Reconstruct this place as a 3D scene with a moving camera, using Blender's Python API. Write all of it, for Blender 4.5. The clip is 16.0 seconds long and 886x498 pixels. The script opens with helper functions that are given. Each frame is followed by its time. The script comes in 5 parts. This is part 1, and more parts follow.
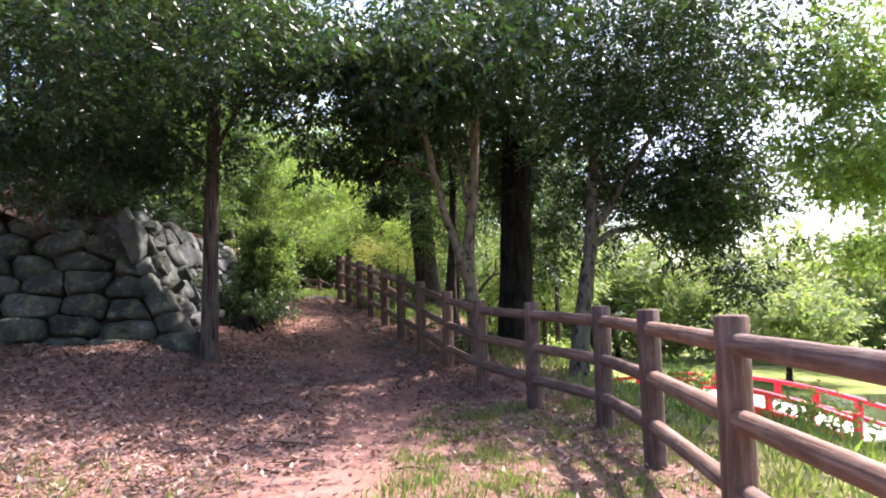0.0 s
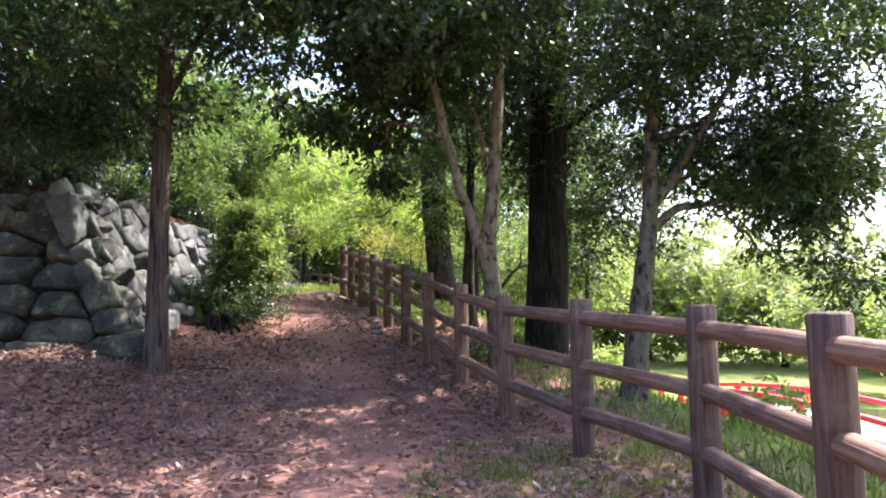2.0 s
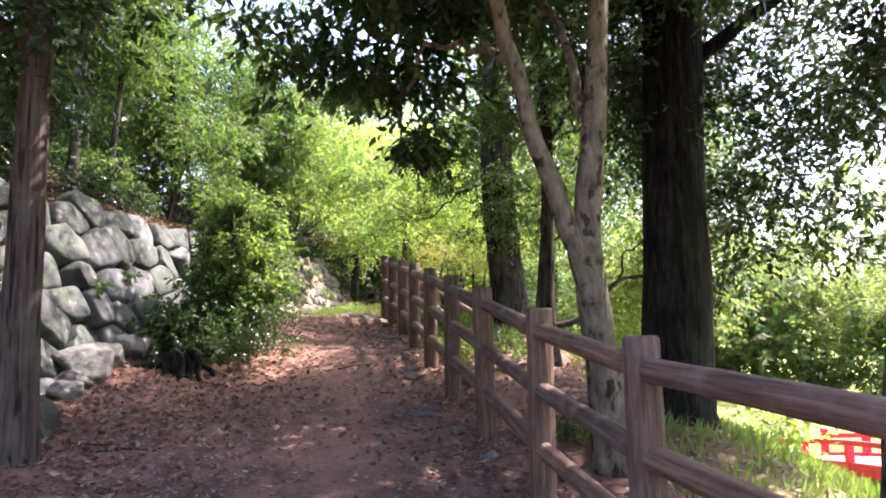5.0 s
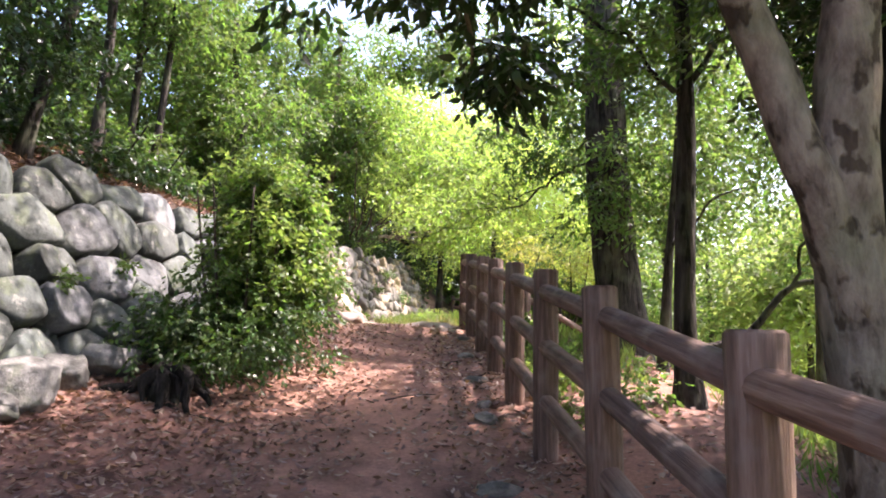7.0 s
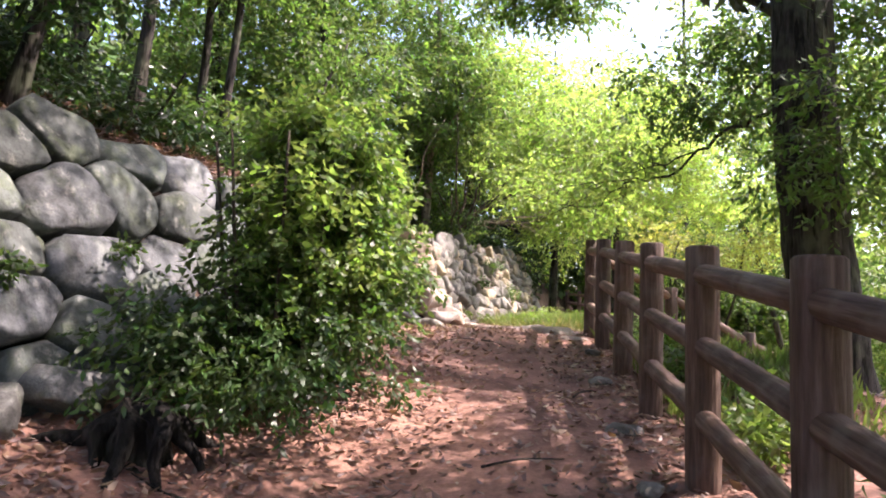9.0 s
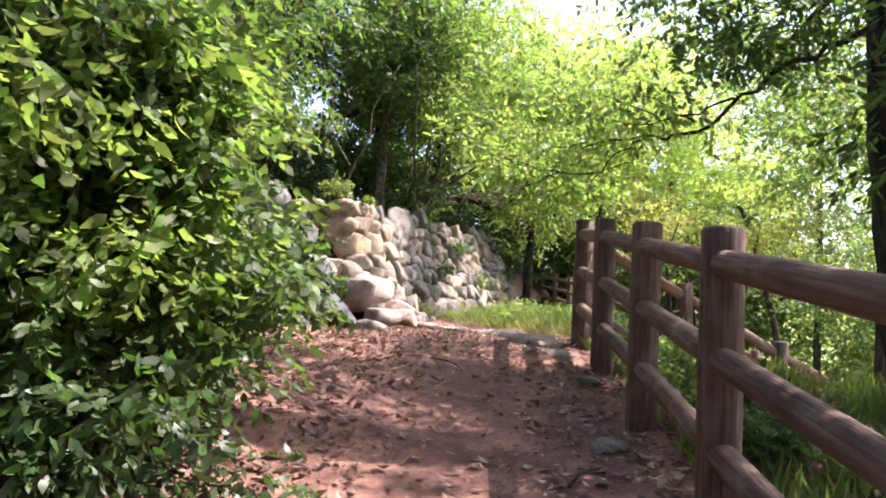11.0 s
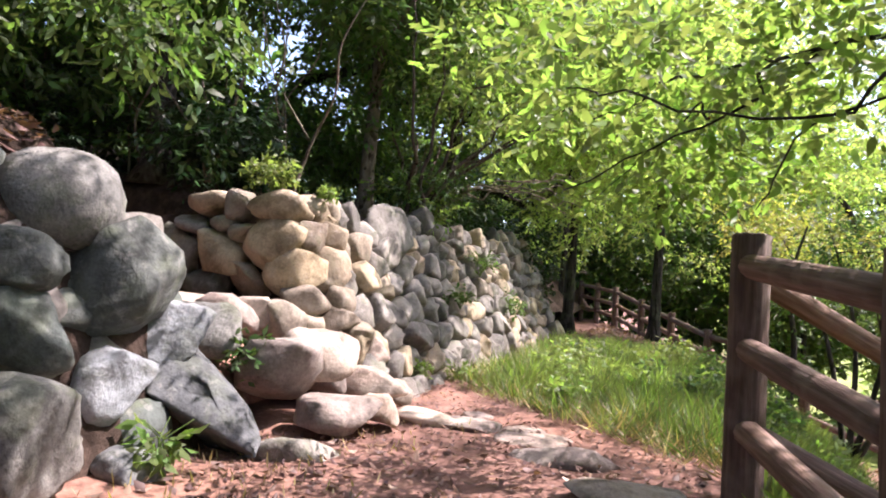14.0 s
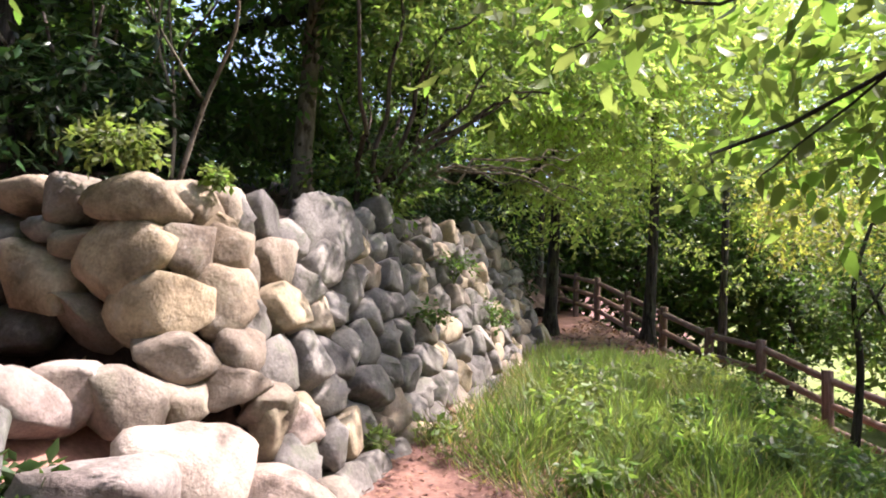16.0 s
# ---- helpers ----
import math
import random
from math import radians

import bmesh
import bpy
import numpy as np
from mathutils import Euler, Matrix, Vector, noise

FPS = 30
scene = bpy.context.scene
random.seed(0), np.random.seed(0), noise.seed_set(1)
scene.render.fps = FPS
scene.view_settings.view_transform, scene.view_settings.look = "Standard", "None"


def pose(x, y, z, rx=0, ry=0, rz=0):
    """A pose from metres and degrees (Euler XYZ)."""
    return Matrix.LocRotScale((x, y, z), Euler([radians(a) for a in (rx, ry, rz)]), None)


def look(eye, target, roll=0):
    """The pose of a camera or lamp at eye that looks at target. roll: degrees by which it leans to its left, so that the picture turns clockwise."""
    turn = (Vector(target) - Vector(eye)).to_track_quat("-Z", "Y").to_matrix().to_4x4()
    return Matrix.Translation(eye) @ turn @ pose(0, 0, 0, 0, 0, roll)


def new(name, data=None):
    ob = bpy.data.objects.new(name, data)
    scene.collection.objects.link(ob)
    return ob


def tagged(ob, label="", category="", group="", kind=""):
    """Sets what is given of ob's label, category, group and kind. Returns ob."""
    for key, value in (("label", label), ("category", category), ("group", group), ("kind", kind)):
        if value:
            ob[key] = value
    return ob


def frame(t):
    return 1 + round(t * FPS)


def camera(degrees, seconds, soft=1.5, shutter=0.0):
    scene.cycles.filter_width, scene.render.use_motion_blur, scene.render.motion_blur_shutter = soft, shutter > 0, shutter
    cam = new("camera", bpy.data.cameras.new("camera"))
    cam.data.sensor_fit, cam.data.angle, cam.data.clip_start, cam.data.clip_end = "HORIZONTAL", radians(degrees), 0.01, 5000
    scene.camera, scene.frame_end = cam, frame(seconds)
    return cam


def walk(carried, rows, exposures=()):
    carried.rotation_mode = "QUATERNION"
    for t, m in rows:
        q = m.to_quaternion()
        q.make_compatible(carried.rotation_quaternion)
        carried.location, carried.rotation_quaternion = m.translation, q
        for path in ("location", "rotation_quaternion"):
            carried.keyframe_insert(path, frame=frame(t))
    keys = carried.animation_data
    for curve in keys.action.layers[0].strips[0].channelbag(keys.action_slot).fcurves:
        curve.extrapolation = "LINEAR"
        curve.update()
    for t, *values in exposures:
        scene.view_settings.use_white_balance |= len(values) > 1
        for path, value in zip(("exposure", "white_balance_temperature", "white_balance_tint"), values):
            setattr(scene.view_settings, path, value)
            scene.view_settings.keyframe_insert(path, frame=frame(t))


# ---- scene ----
cam = camera(66.9, 16.0, 1.9)
PATH = [
    (0, (0.391, -2.079, 1.358), (0.59, -0.095, 1.517), -1.4),
    (0.5, (0.471, -1.512, 1.359), (0.659, 0.473, 1.508), -1.5),
    (1, (0.58, -0.837, 1.362), (0.746, 1.151, 1.5), -1.6),
    (1.5, (0.642, -0.244, 1.379), (0.786, 1.745, 1.532), -1.3),
    (2, (0.733, 0.398, 1.335), (0.871, 2.387, 1.49), -0.9),
    (2.5, (0.848, 1.029, 1.382), (1.022, 3.017, 1.523), -0.6),
    (3, (0.925, 1.671, 1.373), (1.107, 3.657, 1.52), -0.4),
    (3.5, (1.016, 2.31, 1.403), (1.181, 4.298, 1.548), 0.3),
    (4, (1.05, 2.94, 1.423), (1.15, 4.928, 1.62), 0.8),
    (4.2, (1.044, 3.182, 1.46), (1.112, 5.168, 1.681), 0.0),
    (6.3, (1.082, 5.883, 1.479), (0.835, 7.86, 1.661), 0.5),
    (6.5, (1.066, 6.115, 1.482), (0.804, 8.089, 1.668), 0.4),
    (7, (0.994, 6.72, 1.533), (0.646, 8.676, 1.768), 0.7),
    (7.5, (0.884, 7.306, 1.571), (0.408, 9.231, 1.834), 1.5),
    (8, (0.728, 7.928, 1.601), (0.119, 9.821, 1.817), 0.9),
    (8.5, (0.601, 8.481, 1.651), (-0.063, 10.355, 1.864), 0.6),
    (9, (0.448, 9.038, 1.712), (-0.216, 10.914, 1.915), 2.0),
    (9.2, (0.389, 9.264, 1.755), (-0.247, 11.152, 1.938), 2.1),
    (11.3, (-0.161, 11.731, 2.006), (-0.745, 13.638, 2.145), 2.6),
    (11.5, (-0.257, 11.998, 2.024), (-0.834, 13.907, 2.164), 2.2),
    (12, (-0.376, 12.621, 2.14), (-0.951, 14.532, 2.277), 2.2),
    (12.5, (-0.496, 13.238, 2.21), (-1.076, 15.147, 2.349), 2.3),
    (13, (-0.685, 13.877, 2.301), (-1.279, 15.782, 2.437), 2.5),
    (13.5, (-0.824, 14.404, 2.416), (-1.45, 16.299, 2.548), 2.6),
    (14, (-1.006, 14.948, 2.505), (-1.67, 16.831, 2.627), 3.0),
    (14.5, (-1.172, 15.453, 2.59), (-1.853, 17.33, 2.701), 3.0),
    (15, (-1.351, 15.973, 2.644), (-2.024, 17.853, 2.747), 2.6),
    (15.5, (-1.513, 16.417, 2.718), (-2.143, 18.313, 2.81), 2.1),
    (16, (-1.667, 16.855, 2.777), (-2.23, 18.772, 2.858), 1.7),
]
walk(cam, [(t, look(eye, target, roll)) for t, eye, target, roll in PATH], [(0.0, 2.0, 6200, 25), (2.5, 2.45, 6200, 25), (7.0, 2.55, 6450, 26), (9.0, 2.24, 6450, 26), (12.0, 2.14, 6200, 25), (16.0, 1.8, 6200, 25)])

# ---- world and light ----
SUN_AZ, SUN_EL = 62.0, 54.0          # degrees from +y towards +x, and above the horizon
world = bpy.data.worlds.new("sky")
scene.world = world
world.use_nodes = True
wn = world.node_tree
sky = wn.nodes.new("ShaderNodeTexSky")
sky.sky_type, sky.sun_disc = "NISHITA", False
sky.sun_elevation, sky.sun_rotation = radians(SUN_EL), radians(SUN_AZ)
sky.air_density, sky.dust_density = 1.0, 3.0
wn.links.new(sky.outputs[0], wn.nodes["Background"].inputs[0])
wn.nodes["Background"].inputs[1].default_value = 0.15
sun = new("sun", bpy.data.lights.new("sun", "SUN"))
sun.data.energy, sun.data.angle, sun.data.color = 4.2, radians(0.6), (1.0, 0.93, 0.82)
_a, _e = radians(SUN_AZ), radians(SUN_EL)
sun.matrix_world = look((math.sin(_a) * math.cos(_e) * 60, math.cos(_a) * math.cos(_e) * 60, math.sin(_e) * 60), (0, 0, 0))

# ---- materials ----


class Mat:
    """A small node builder."""

    def __init__(self, name):
        self.m = bpy.data.materials.new(name)
        self.m.use_nodes = True
        self.t = self.m.node_tree
        self.b = self.t.nodes["Principled BSDF"]
        self.out = self.t.nodes["Material Output"]
        self.geo = self.t.nodes.new("ShaderNodeNewGeometry")
        self.oi = self.t.nodes.new("ShaderNodeObjectInfo")
        self.tc = self.t.nodes.new("ShaderNodeTexCoord")

    def link(self, a, b):
        self.t.links.new(a, b)

    def noise(self, scale, detail=4, rough=0.55, where=None, stretch=None):
        n = self.t.nodes.new("ShaderNodeTexNoise")
        n.inputs["Scale"].default_value, n.inputs["Detail"].default_value, n.inputs["Roughness"].default_value = scale, detail, rough
        src = where or self.geo.outputs["Position"]
        if stretch:
            mp = self.t.nodes.new("ShaderNodeMapping")
            mp.inputs["Scale"].default_value = stretch
            self.link(src, mp.inputs[0])
            src = mp.outputs[0]
        self.link(src, n.inputs["Vector"])
        return n.outputs["Fac"]

    def ramp(self, fac, stops):
        r = self.t.nodes.new("ShaderNodeValToRGB")
        el = r.color_ramp.elements
        while len(el) < len(stops):
            el.new(0.5)
        for e, (p, c) in zip(el, stops):
            e.position, e.color = p, (*c, 1)
        self.link(fac, r.inputs[0])
        return r.outputs[0]

    def mix(self, fac, a, b, mode="MIX"):
        n = self.t.nodes.new("ShaderNodeMix")
        n.data_type, n.blend_type = "RGBA", mode
        for v, i in ((fac, 0), (a, 6), (b, 7)):
            if isinstance(v, (int, float)):
                n.inputs[i].default_value = v
            elif isinstance(v, tuple):
                n.inputs[i].default_value = (*v, 1)
            else:
                self.link(v, n.inputs[i])
        return n.outputs[2]

    def hsv(self, col, fac, hue=0.03, sat=0.2, val=0.4):
        h = self.t.nodes.new("ShaderNodeHueSaturation")
        for key, w, mid in (("Hue", hue, 0.5), ("Saturation", sat, 1.0), ("Value", val, 1.0)):
            mr = self.t.nodes.new("ShaderNodeMapRange")
            mr.inputs[3].default_value, mr.inputs[4].default_value = mid - w, mid + w
            self.link(fac, mr.inputs[0])
            self.link(mr.outputs[0], h.inputs[key])
        self.link(col, h.inputs["Color"])
        return h.outputs[0]

    def bump(self, fac, strength=0.4, dist=0.02):
        b = self.t.nodes.new("ShaderNodeBump")
        b.inputs["Strength"].default_value, b.inputs["Distance"].default_value = strength, dist
        self.link(fac, b.inputs["Height"])
        prev = self.b.inputs["Normal"]
        if prev.is_linked:
            self.link(prev.links[0].from_socket, b.inputs["Normal"])
        self.link(b.outputs[0], self.b.inputs["Normal"])

    def done(self, col, rough=0.8, spec=0.3):
        self.link(col, self.b.inputs["Base Color"])
        self.b.inputs["Roughness"].default_value = rough
        self.b.inputs["Specular IOR Level"].default_value = spec
        return self.m


def leaf_material(name, dark, light, gloss=0.35, through_light=0.45):
    """Leaves: varied greens leaf by leaf, a waxy face, and light that shines through."""
    k = Mat(name)
    col = k.ramp(k.noise(0.7, 2), [(0.3, dark), (0.7, light)])
    col = k.hsv(col, k.geo.outputs["Random Per Island"], 0.025, 0.15, 0.4)
    k.done(col, gloss, 0.4)
    tr = k.t.nodes.new("ShaderNodeBsdfTranslucent")
    k.link(k.mix(1.0, col, (1.75, 1.82, 0.88), "MULTIPLY"), tr.inputs[0])
    mx = k.t.nodes.new("ShaderNodeMixShader")
    mx.inputs[0].default_value = through_light
    k.link(k.b.outputs[0], mx.inputs[1])
    k.link(tr.outputs[0], mx.inputs[2])
    k.link(mx.outputs[0], k.out.inputs[0])
    return k.m


def stone_material(name, a, b, c, speck=0.25, moss=0.15):
    """Field stone: mottled, speckled, with dull moss and pale lichen."""
    k = Mat(name)
    col = k.ramp(k.noise(1.6, 5), [(0.25, a), (0.5, b), (0.75, c)])
    col = k.hsv(col, k.oi.outputs["Random"], 0.01, 0.2, 0.3)
    grain = k.noise(55, 5, 0.7)
    col = k.mix(speck, col, k.ramp(grain, [(0.3, (0.05, 0.05, 0.05)), (0.7, (0.75, 0.72, 0.66))]), "OVERLAY")
    patch = k.ramp(k.noise(5, 6, 0.65), [(0.52, (0, 0, 0)), (0.62, (moss * 3, moss * 3, moss * 3))])
    col = k.mix(patch, col, (0.10, 0.12, 0.06))
    pale = k.ramp(k.noise(9, 8, 0.7), [(0.55, (0, 0, 0)), (0.68, (0.35, 0.35, 0.35))])
    col = k.mix(pale, col, (0.40, 0.38, 0.34))
    stain = k.ramp(k.noise(3.4, 7, 0.72), [(0.36, (0.42, 0.40, 0.38)), (0.52, (1, 1, 1))])
    col = k.mix(0.8, col, stain, "MULTIPLY")
    k.bump(k.noise(6, 7, 0.65), 0.55, 0.045)
    k.bump(k.noise(22, 6, 0.7), 0.5, 0.02)
    k.bump(grain, 0.25, 0.006)
    return k.done(col, 0.85, 0.25)


def bark_material(name, a, b, c, lines=(14, 14, 2.2), depth=0.6, moss=0.5):
    k = Mat(name)
    n = k.noise(1.0, 6, 0.65, stretch=lines)
    col = k.ramp(n, [(0.3, a), (0.5, b), (0.72, c)])
    col = k.mix(k.ramp(k.noise(3.0, 4), [(0.5, (0, 0, 0)), (0.7, (moss, moss, moss))]), col, (0.12, 0.13, 0.08))
    crack = k.ramp(k.noise(1.0, 3, 0.5, stretch=(lines[0] * 0.8, lines[1] * 0.8, lines[2] * 1.2)), [(0.36, (0.3, 0.27, 0.25)), (0.44, (1, 1, 1))])
    col = k.mix(1.0, col, crack, "MULTIPLY")
    k.bump(n, depth, 0.03)
    k.bump(crack, 0.5, 0.02)
    k.bump(k.noise(60, 3), 0.2, 0.004)
    return k.done(col, 0.9, 0.15)


def ground_material(name, near_turf, far_turf):
    """Reddish trodden soil with worn and dark patches; turf takes over between two distances along x."""
    k = Mat(name)
    big, mid, fine = k.noise(0.5, 4), k.noise(3.2, 6, 0.6), k.noise(32, 6, 0.7)
    col = k.ramp(mid, [(0.3, (0.078, 0.047, 0.040)), (0.5, (0.17, 0.096, 0.080)), (0.72, (0.30, 0.172, 0.138))])
    col = k.mix(k.ramp(big, [(0.45, (0, 0, 0)), (0.65, (0.7, 0.7, 0.7))]), col, (0.31, 0.168, 0.125))
    turf = k.ramp(k.noise(0.6, 5), [(0.3, (0.10, 0.14, 0.035)), (0.55, (0.19, 0.23, 0.07)), (0.75, (0.30, 0.30, 0.13))])
    sep = k.t.nodes.new("ShaderNodeSeparateXYZ")
    k.link(k.geo.outputs["Position"], sep.inputs[0])
    mr = k.t.nodes.new("ShaderNodeMapRange")
    mr.inputs[1].default_value, mr.inputs[2].default_value = near_turf, far_turf
    k.link(sep.outputs[0], mr.inputs[0])
    col = k.mix(mr.outputs[0], col, turf)
    col = k.mix(0.5, col, k.ramp(fine, [(0.3, (0.2, 0.18, 0.17)), (0.7, (0.8, 0.78, 0.75))]), "OVERLAY")
    k.bump(mid, 0.5, 0.05)
    k.bump(fine, 0.5, 0.012)
    return k.done(col, 0.95, 0.1)


def humus_material():
    k = Mat("leaf_mould")
    col = k.ramp(k.noise(7, 6, 0.7), [(0.3, (0.02, 0.015, 0.012)), (0.5, (0.05, 0.034, 0.027)), (0.7, (0.10, 0.066, 0.05))])
    k.bump(k.noise(18, 6, 0.7), 0.8, 0.04)
    return k.done(col, 0.95, 0.1)


def timber_material(name="brown_fence_timber", lift=1.0):
    """Brown moulded timber-effect posts and rails, dusty in places."""
    k = Mat(name)
    g = k.noise(1.0, 6, 0.6, where=k.tc.outputs["Object"], stretch=(38, 38, 3))
    col = k.ramp(g, [(0.3, (0.052, 0.029, 0.023)), (0.5, (0.108, 0.064, 0.05)), (0.7, (0.185, 0.122, 0.10))])
    col = k.hsv(col, k.oi.outputs["Random"], 0.008, 0.12, 0.22)
    col = k.mix(k.ramp(k.noise(6, 5), [(0.5, (0, 0, 0)), (0.75, (0.55, 0.55, 0.55))]), col, (0.19, 0.15, 0.13))
    col = k.mix(1.0, col, (lift, lift, lift * 0.97), "MULTIPLY")
    k.bump(g, 0.7, 0.015)
    return k.done(col, 0.75, 0.3)


M_GROUND, M_SOIL = ground_material("ground_soil_and_turf", 2.7, 3.8), ground_material("reddish_soil", 900.0, 999.0)
M_HUMUS, M_TIMBER, M_RAIL = humus_material(), timber_material(), timber_material("lighter_rail_timber", 1.35)
M_STONE = stone_material("grey_green_stone", (0.044, 0.051, 0.048), (0.086, 0.097, 0.092), (0.155, 0.166, 0.158))
# moss, with the shade on the wall end also put into the colour
M_MOSSY_SHADED = stone_material("mossy_shaded_stone", (0.028, 0.032, 0.026), (0.054, 0.058, 0.049), (0.095, 0.10, 0.086), 0.25, 0.25)
M_GRANITE = stone_material("speckled_granite", (0.11, 0.11, 0.11), (0.19, 0.187, 0.18), (0.30, 0.285, 0.27), 0.42, 0.12)
M_TAN = stone_material("tan_field_stone", (0.20, 0.152, 0.108), (0.32, 0.26, 0.195), (0.44, 0.375, 0.295), 0.3, 0.08)
M_PINK = stone_material("pinkish_step_stone", (0.24, 0.176, 0.152), (0.34, 0.27, 0.238), (0.44, 0.385, 0.345), 0.3, 0.05)
M_GREY = stone_material("grey_field_stone", (0.09, 0.083, 0.078), (0.18, 0.165, 0.152), (0.30, 0.275, 0.25), 0.3, 0.12)
M_BOULDER = stone_material("grey_green_boulder", (0.075, 0.085, 0.08), (0.135, 0.15, 0.142), (0.21, 0.225, 0.21), 0.3, 0.1)
M_BLUISH = stone_material("pale_bluish_stone", (0.13, 0.14, 0.15), (0.22, 0.235, 0.25), (0.33, 0.345, 0.36), 0.3, 0.10)
M_GREYB = stone_material("slate_grey_stone", (0.075, 0.08, 0.085), (0.125, 0.13, 0.138), (0.19, 0.195, 0.2), 0.3, 0.08)
M_BARK_GREY = bark_material("pale_grey_bark", (0.068, 0.05, 0.038), (0.17, 0.133, 0.10), (0.27, 0.22, 0.17), (15, 15, 6), 0.8)
# near-black: the shade on the backlit trunk is put into the bark
M_BARK_SHADED = bark_material("shaded_furrowed_bark", (0.004, 0.0035, 0.003), (0.013, 0.011, 0.01), (0.04, 0.034, 0.03), (22, 22, 2.5), 0.9, 0.08)
M_BARK_MID = bark_material("grey_brown_bark", (0.045, 0.036, 0.029), (0.115, 0.093, 0.074), (0.19, 0.158, 0.128), (15, 15, 5), 0.6)
M_BARK_DARK = bark_material("dark_furrowed_bark", (0.012, 0.010, 0.009), (0.035, 0.029, 0.025), (0.085, 0.07, 0.06), (22, 22, 2.5), 0.9)
M_BARK_BROWN = bark_material("brown_fibrous_bark", (0.035, 0.025, 0.022), (0.08, 0.058, 0.05), (0.14, 0.108, 0.092), (30, 30, 1.6), 0.6)
M_LEAF_DARK = leaf_material("dark_evergreen_leaves", (0.018, 0.035, 0.014), (0.04, 0.07, 0.026), 0.3, 0.3)
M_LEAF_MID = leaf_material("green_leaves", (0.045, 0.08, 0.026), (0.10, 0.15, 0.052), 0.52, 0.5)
# lighter green; on sunlit crowns part of the sun's brightness is in this colour
M_LEAF_BRIGHT = leaf_material("bright_green_leaves", (0.105, 0.16, 0.048), (0.185, 0.245, 0.09), 0.45, 0.55)
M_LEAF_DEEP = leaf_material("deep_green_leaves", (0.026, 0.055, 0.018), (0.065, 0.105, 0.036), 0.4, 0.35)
# sunlight on the far canopy is put into this pale yellow-green
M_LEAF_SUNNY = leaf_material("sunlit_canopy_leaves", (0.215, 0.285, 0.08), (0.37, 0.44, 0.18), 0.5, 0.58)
# distance haze is put into these leaves as a paler green
M_LEAF_FAR = leaf_material("haze_paled_leaves", (0.12, 0.165, 0.065), (0.22, 0.265, 0.125), 0.6, 0.5)
M_LEAF_YELLOW = leaf_material("yellowing_leaves", (0.18, 0.19, 0.052), (0.27, 0.25, 0.08), 0.5, 0.5)
M_GRASS = leaf_material("grass_blades", (0.07, 0.11, 0.032), (0.155, 0.19, 0.07), 0.5, 0.45)
M_LITTER = leaf_material("fallen_leaves", (0.085, 0.046, 0.037), (0.225, 0.122, 0.096), 0.6, 0.12)
M_LITTER_PALE = leaf_material("bleached_fallen_leaves", (0.15, 0.095, 0.08), (0.31, 0.22, 0.188), 0.5, 0.1)
M_DRY = leaf_material("dry_straw", (0.30, 0.24, 0.12), (0.42, 0.35, 0.2), 0.6, 0.2)

_k = Mat("red_lacquer")
M_RED = _k.done(_k.ramp(_k.noise(4, 4), [(0.3, (0.62, 0.02, 0.05)), (0.7, (0.78, 0.04, 0.08))]), 0.45, 0.4)
_k = Mat("pond_water")
_k.bump(_k.noise(2.5, 3), 0.15, 0.05)
M_WATER = _k.done(_k.ramp(_k.noise(0.4, 3), [(0.3, (0.05, 0.07, 0.03)), (0.7, (0.09, 0.11, 0.05))]), 0.08, 0.5)
_k = Mat("pale_deck_boards")
M_DECK = _k.done(_k.ramp(_k.noise(9, 4), [(0.3, (0.45, 0.4, 0.36)), (0.7, (0.6, 0.56, 0.5))]), 0.8)

# ---- mesh helpers ----


def mesh_object(name, verts, faces, material, parent=None, label="", smooth=True):
    me = bpy.data.meshes.new(name)
    me.from_pydata([tuple(v) for v in verts], [], faces)
    me.materials.append(material)
    if smooth:
        me.polygons.foreach_set("use_smooth", [True] * len(me.polygons))
    ob = new(name, me)
    if parent:
        ob.parent = parent
    return tagged(ob, label)


def part(name, bm, material, parent, label=""):
    me = bpy.data.meshes.new(name)
    bm.to_mesh(me)
    bm.free()
    me.materials.append(material)
    ob = new(name, me)
    ob.parent = parent
    ob.matrix_parent_inverse = Matrix.Translation(-parent.location)
    return tagged(ob, label)


def empty(name, at, label, category, group=""):
    ob = new(name)
    ob.location = at
    return tagged(ob, label, category, group)


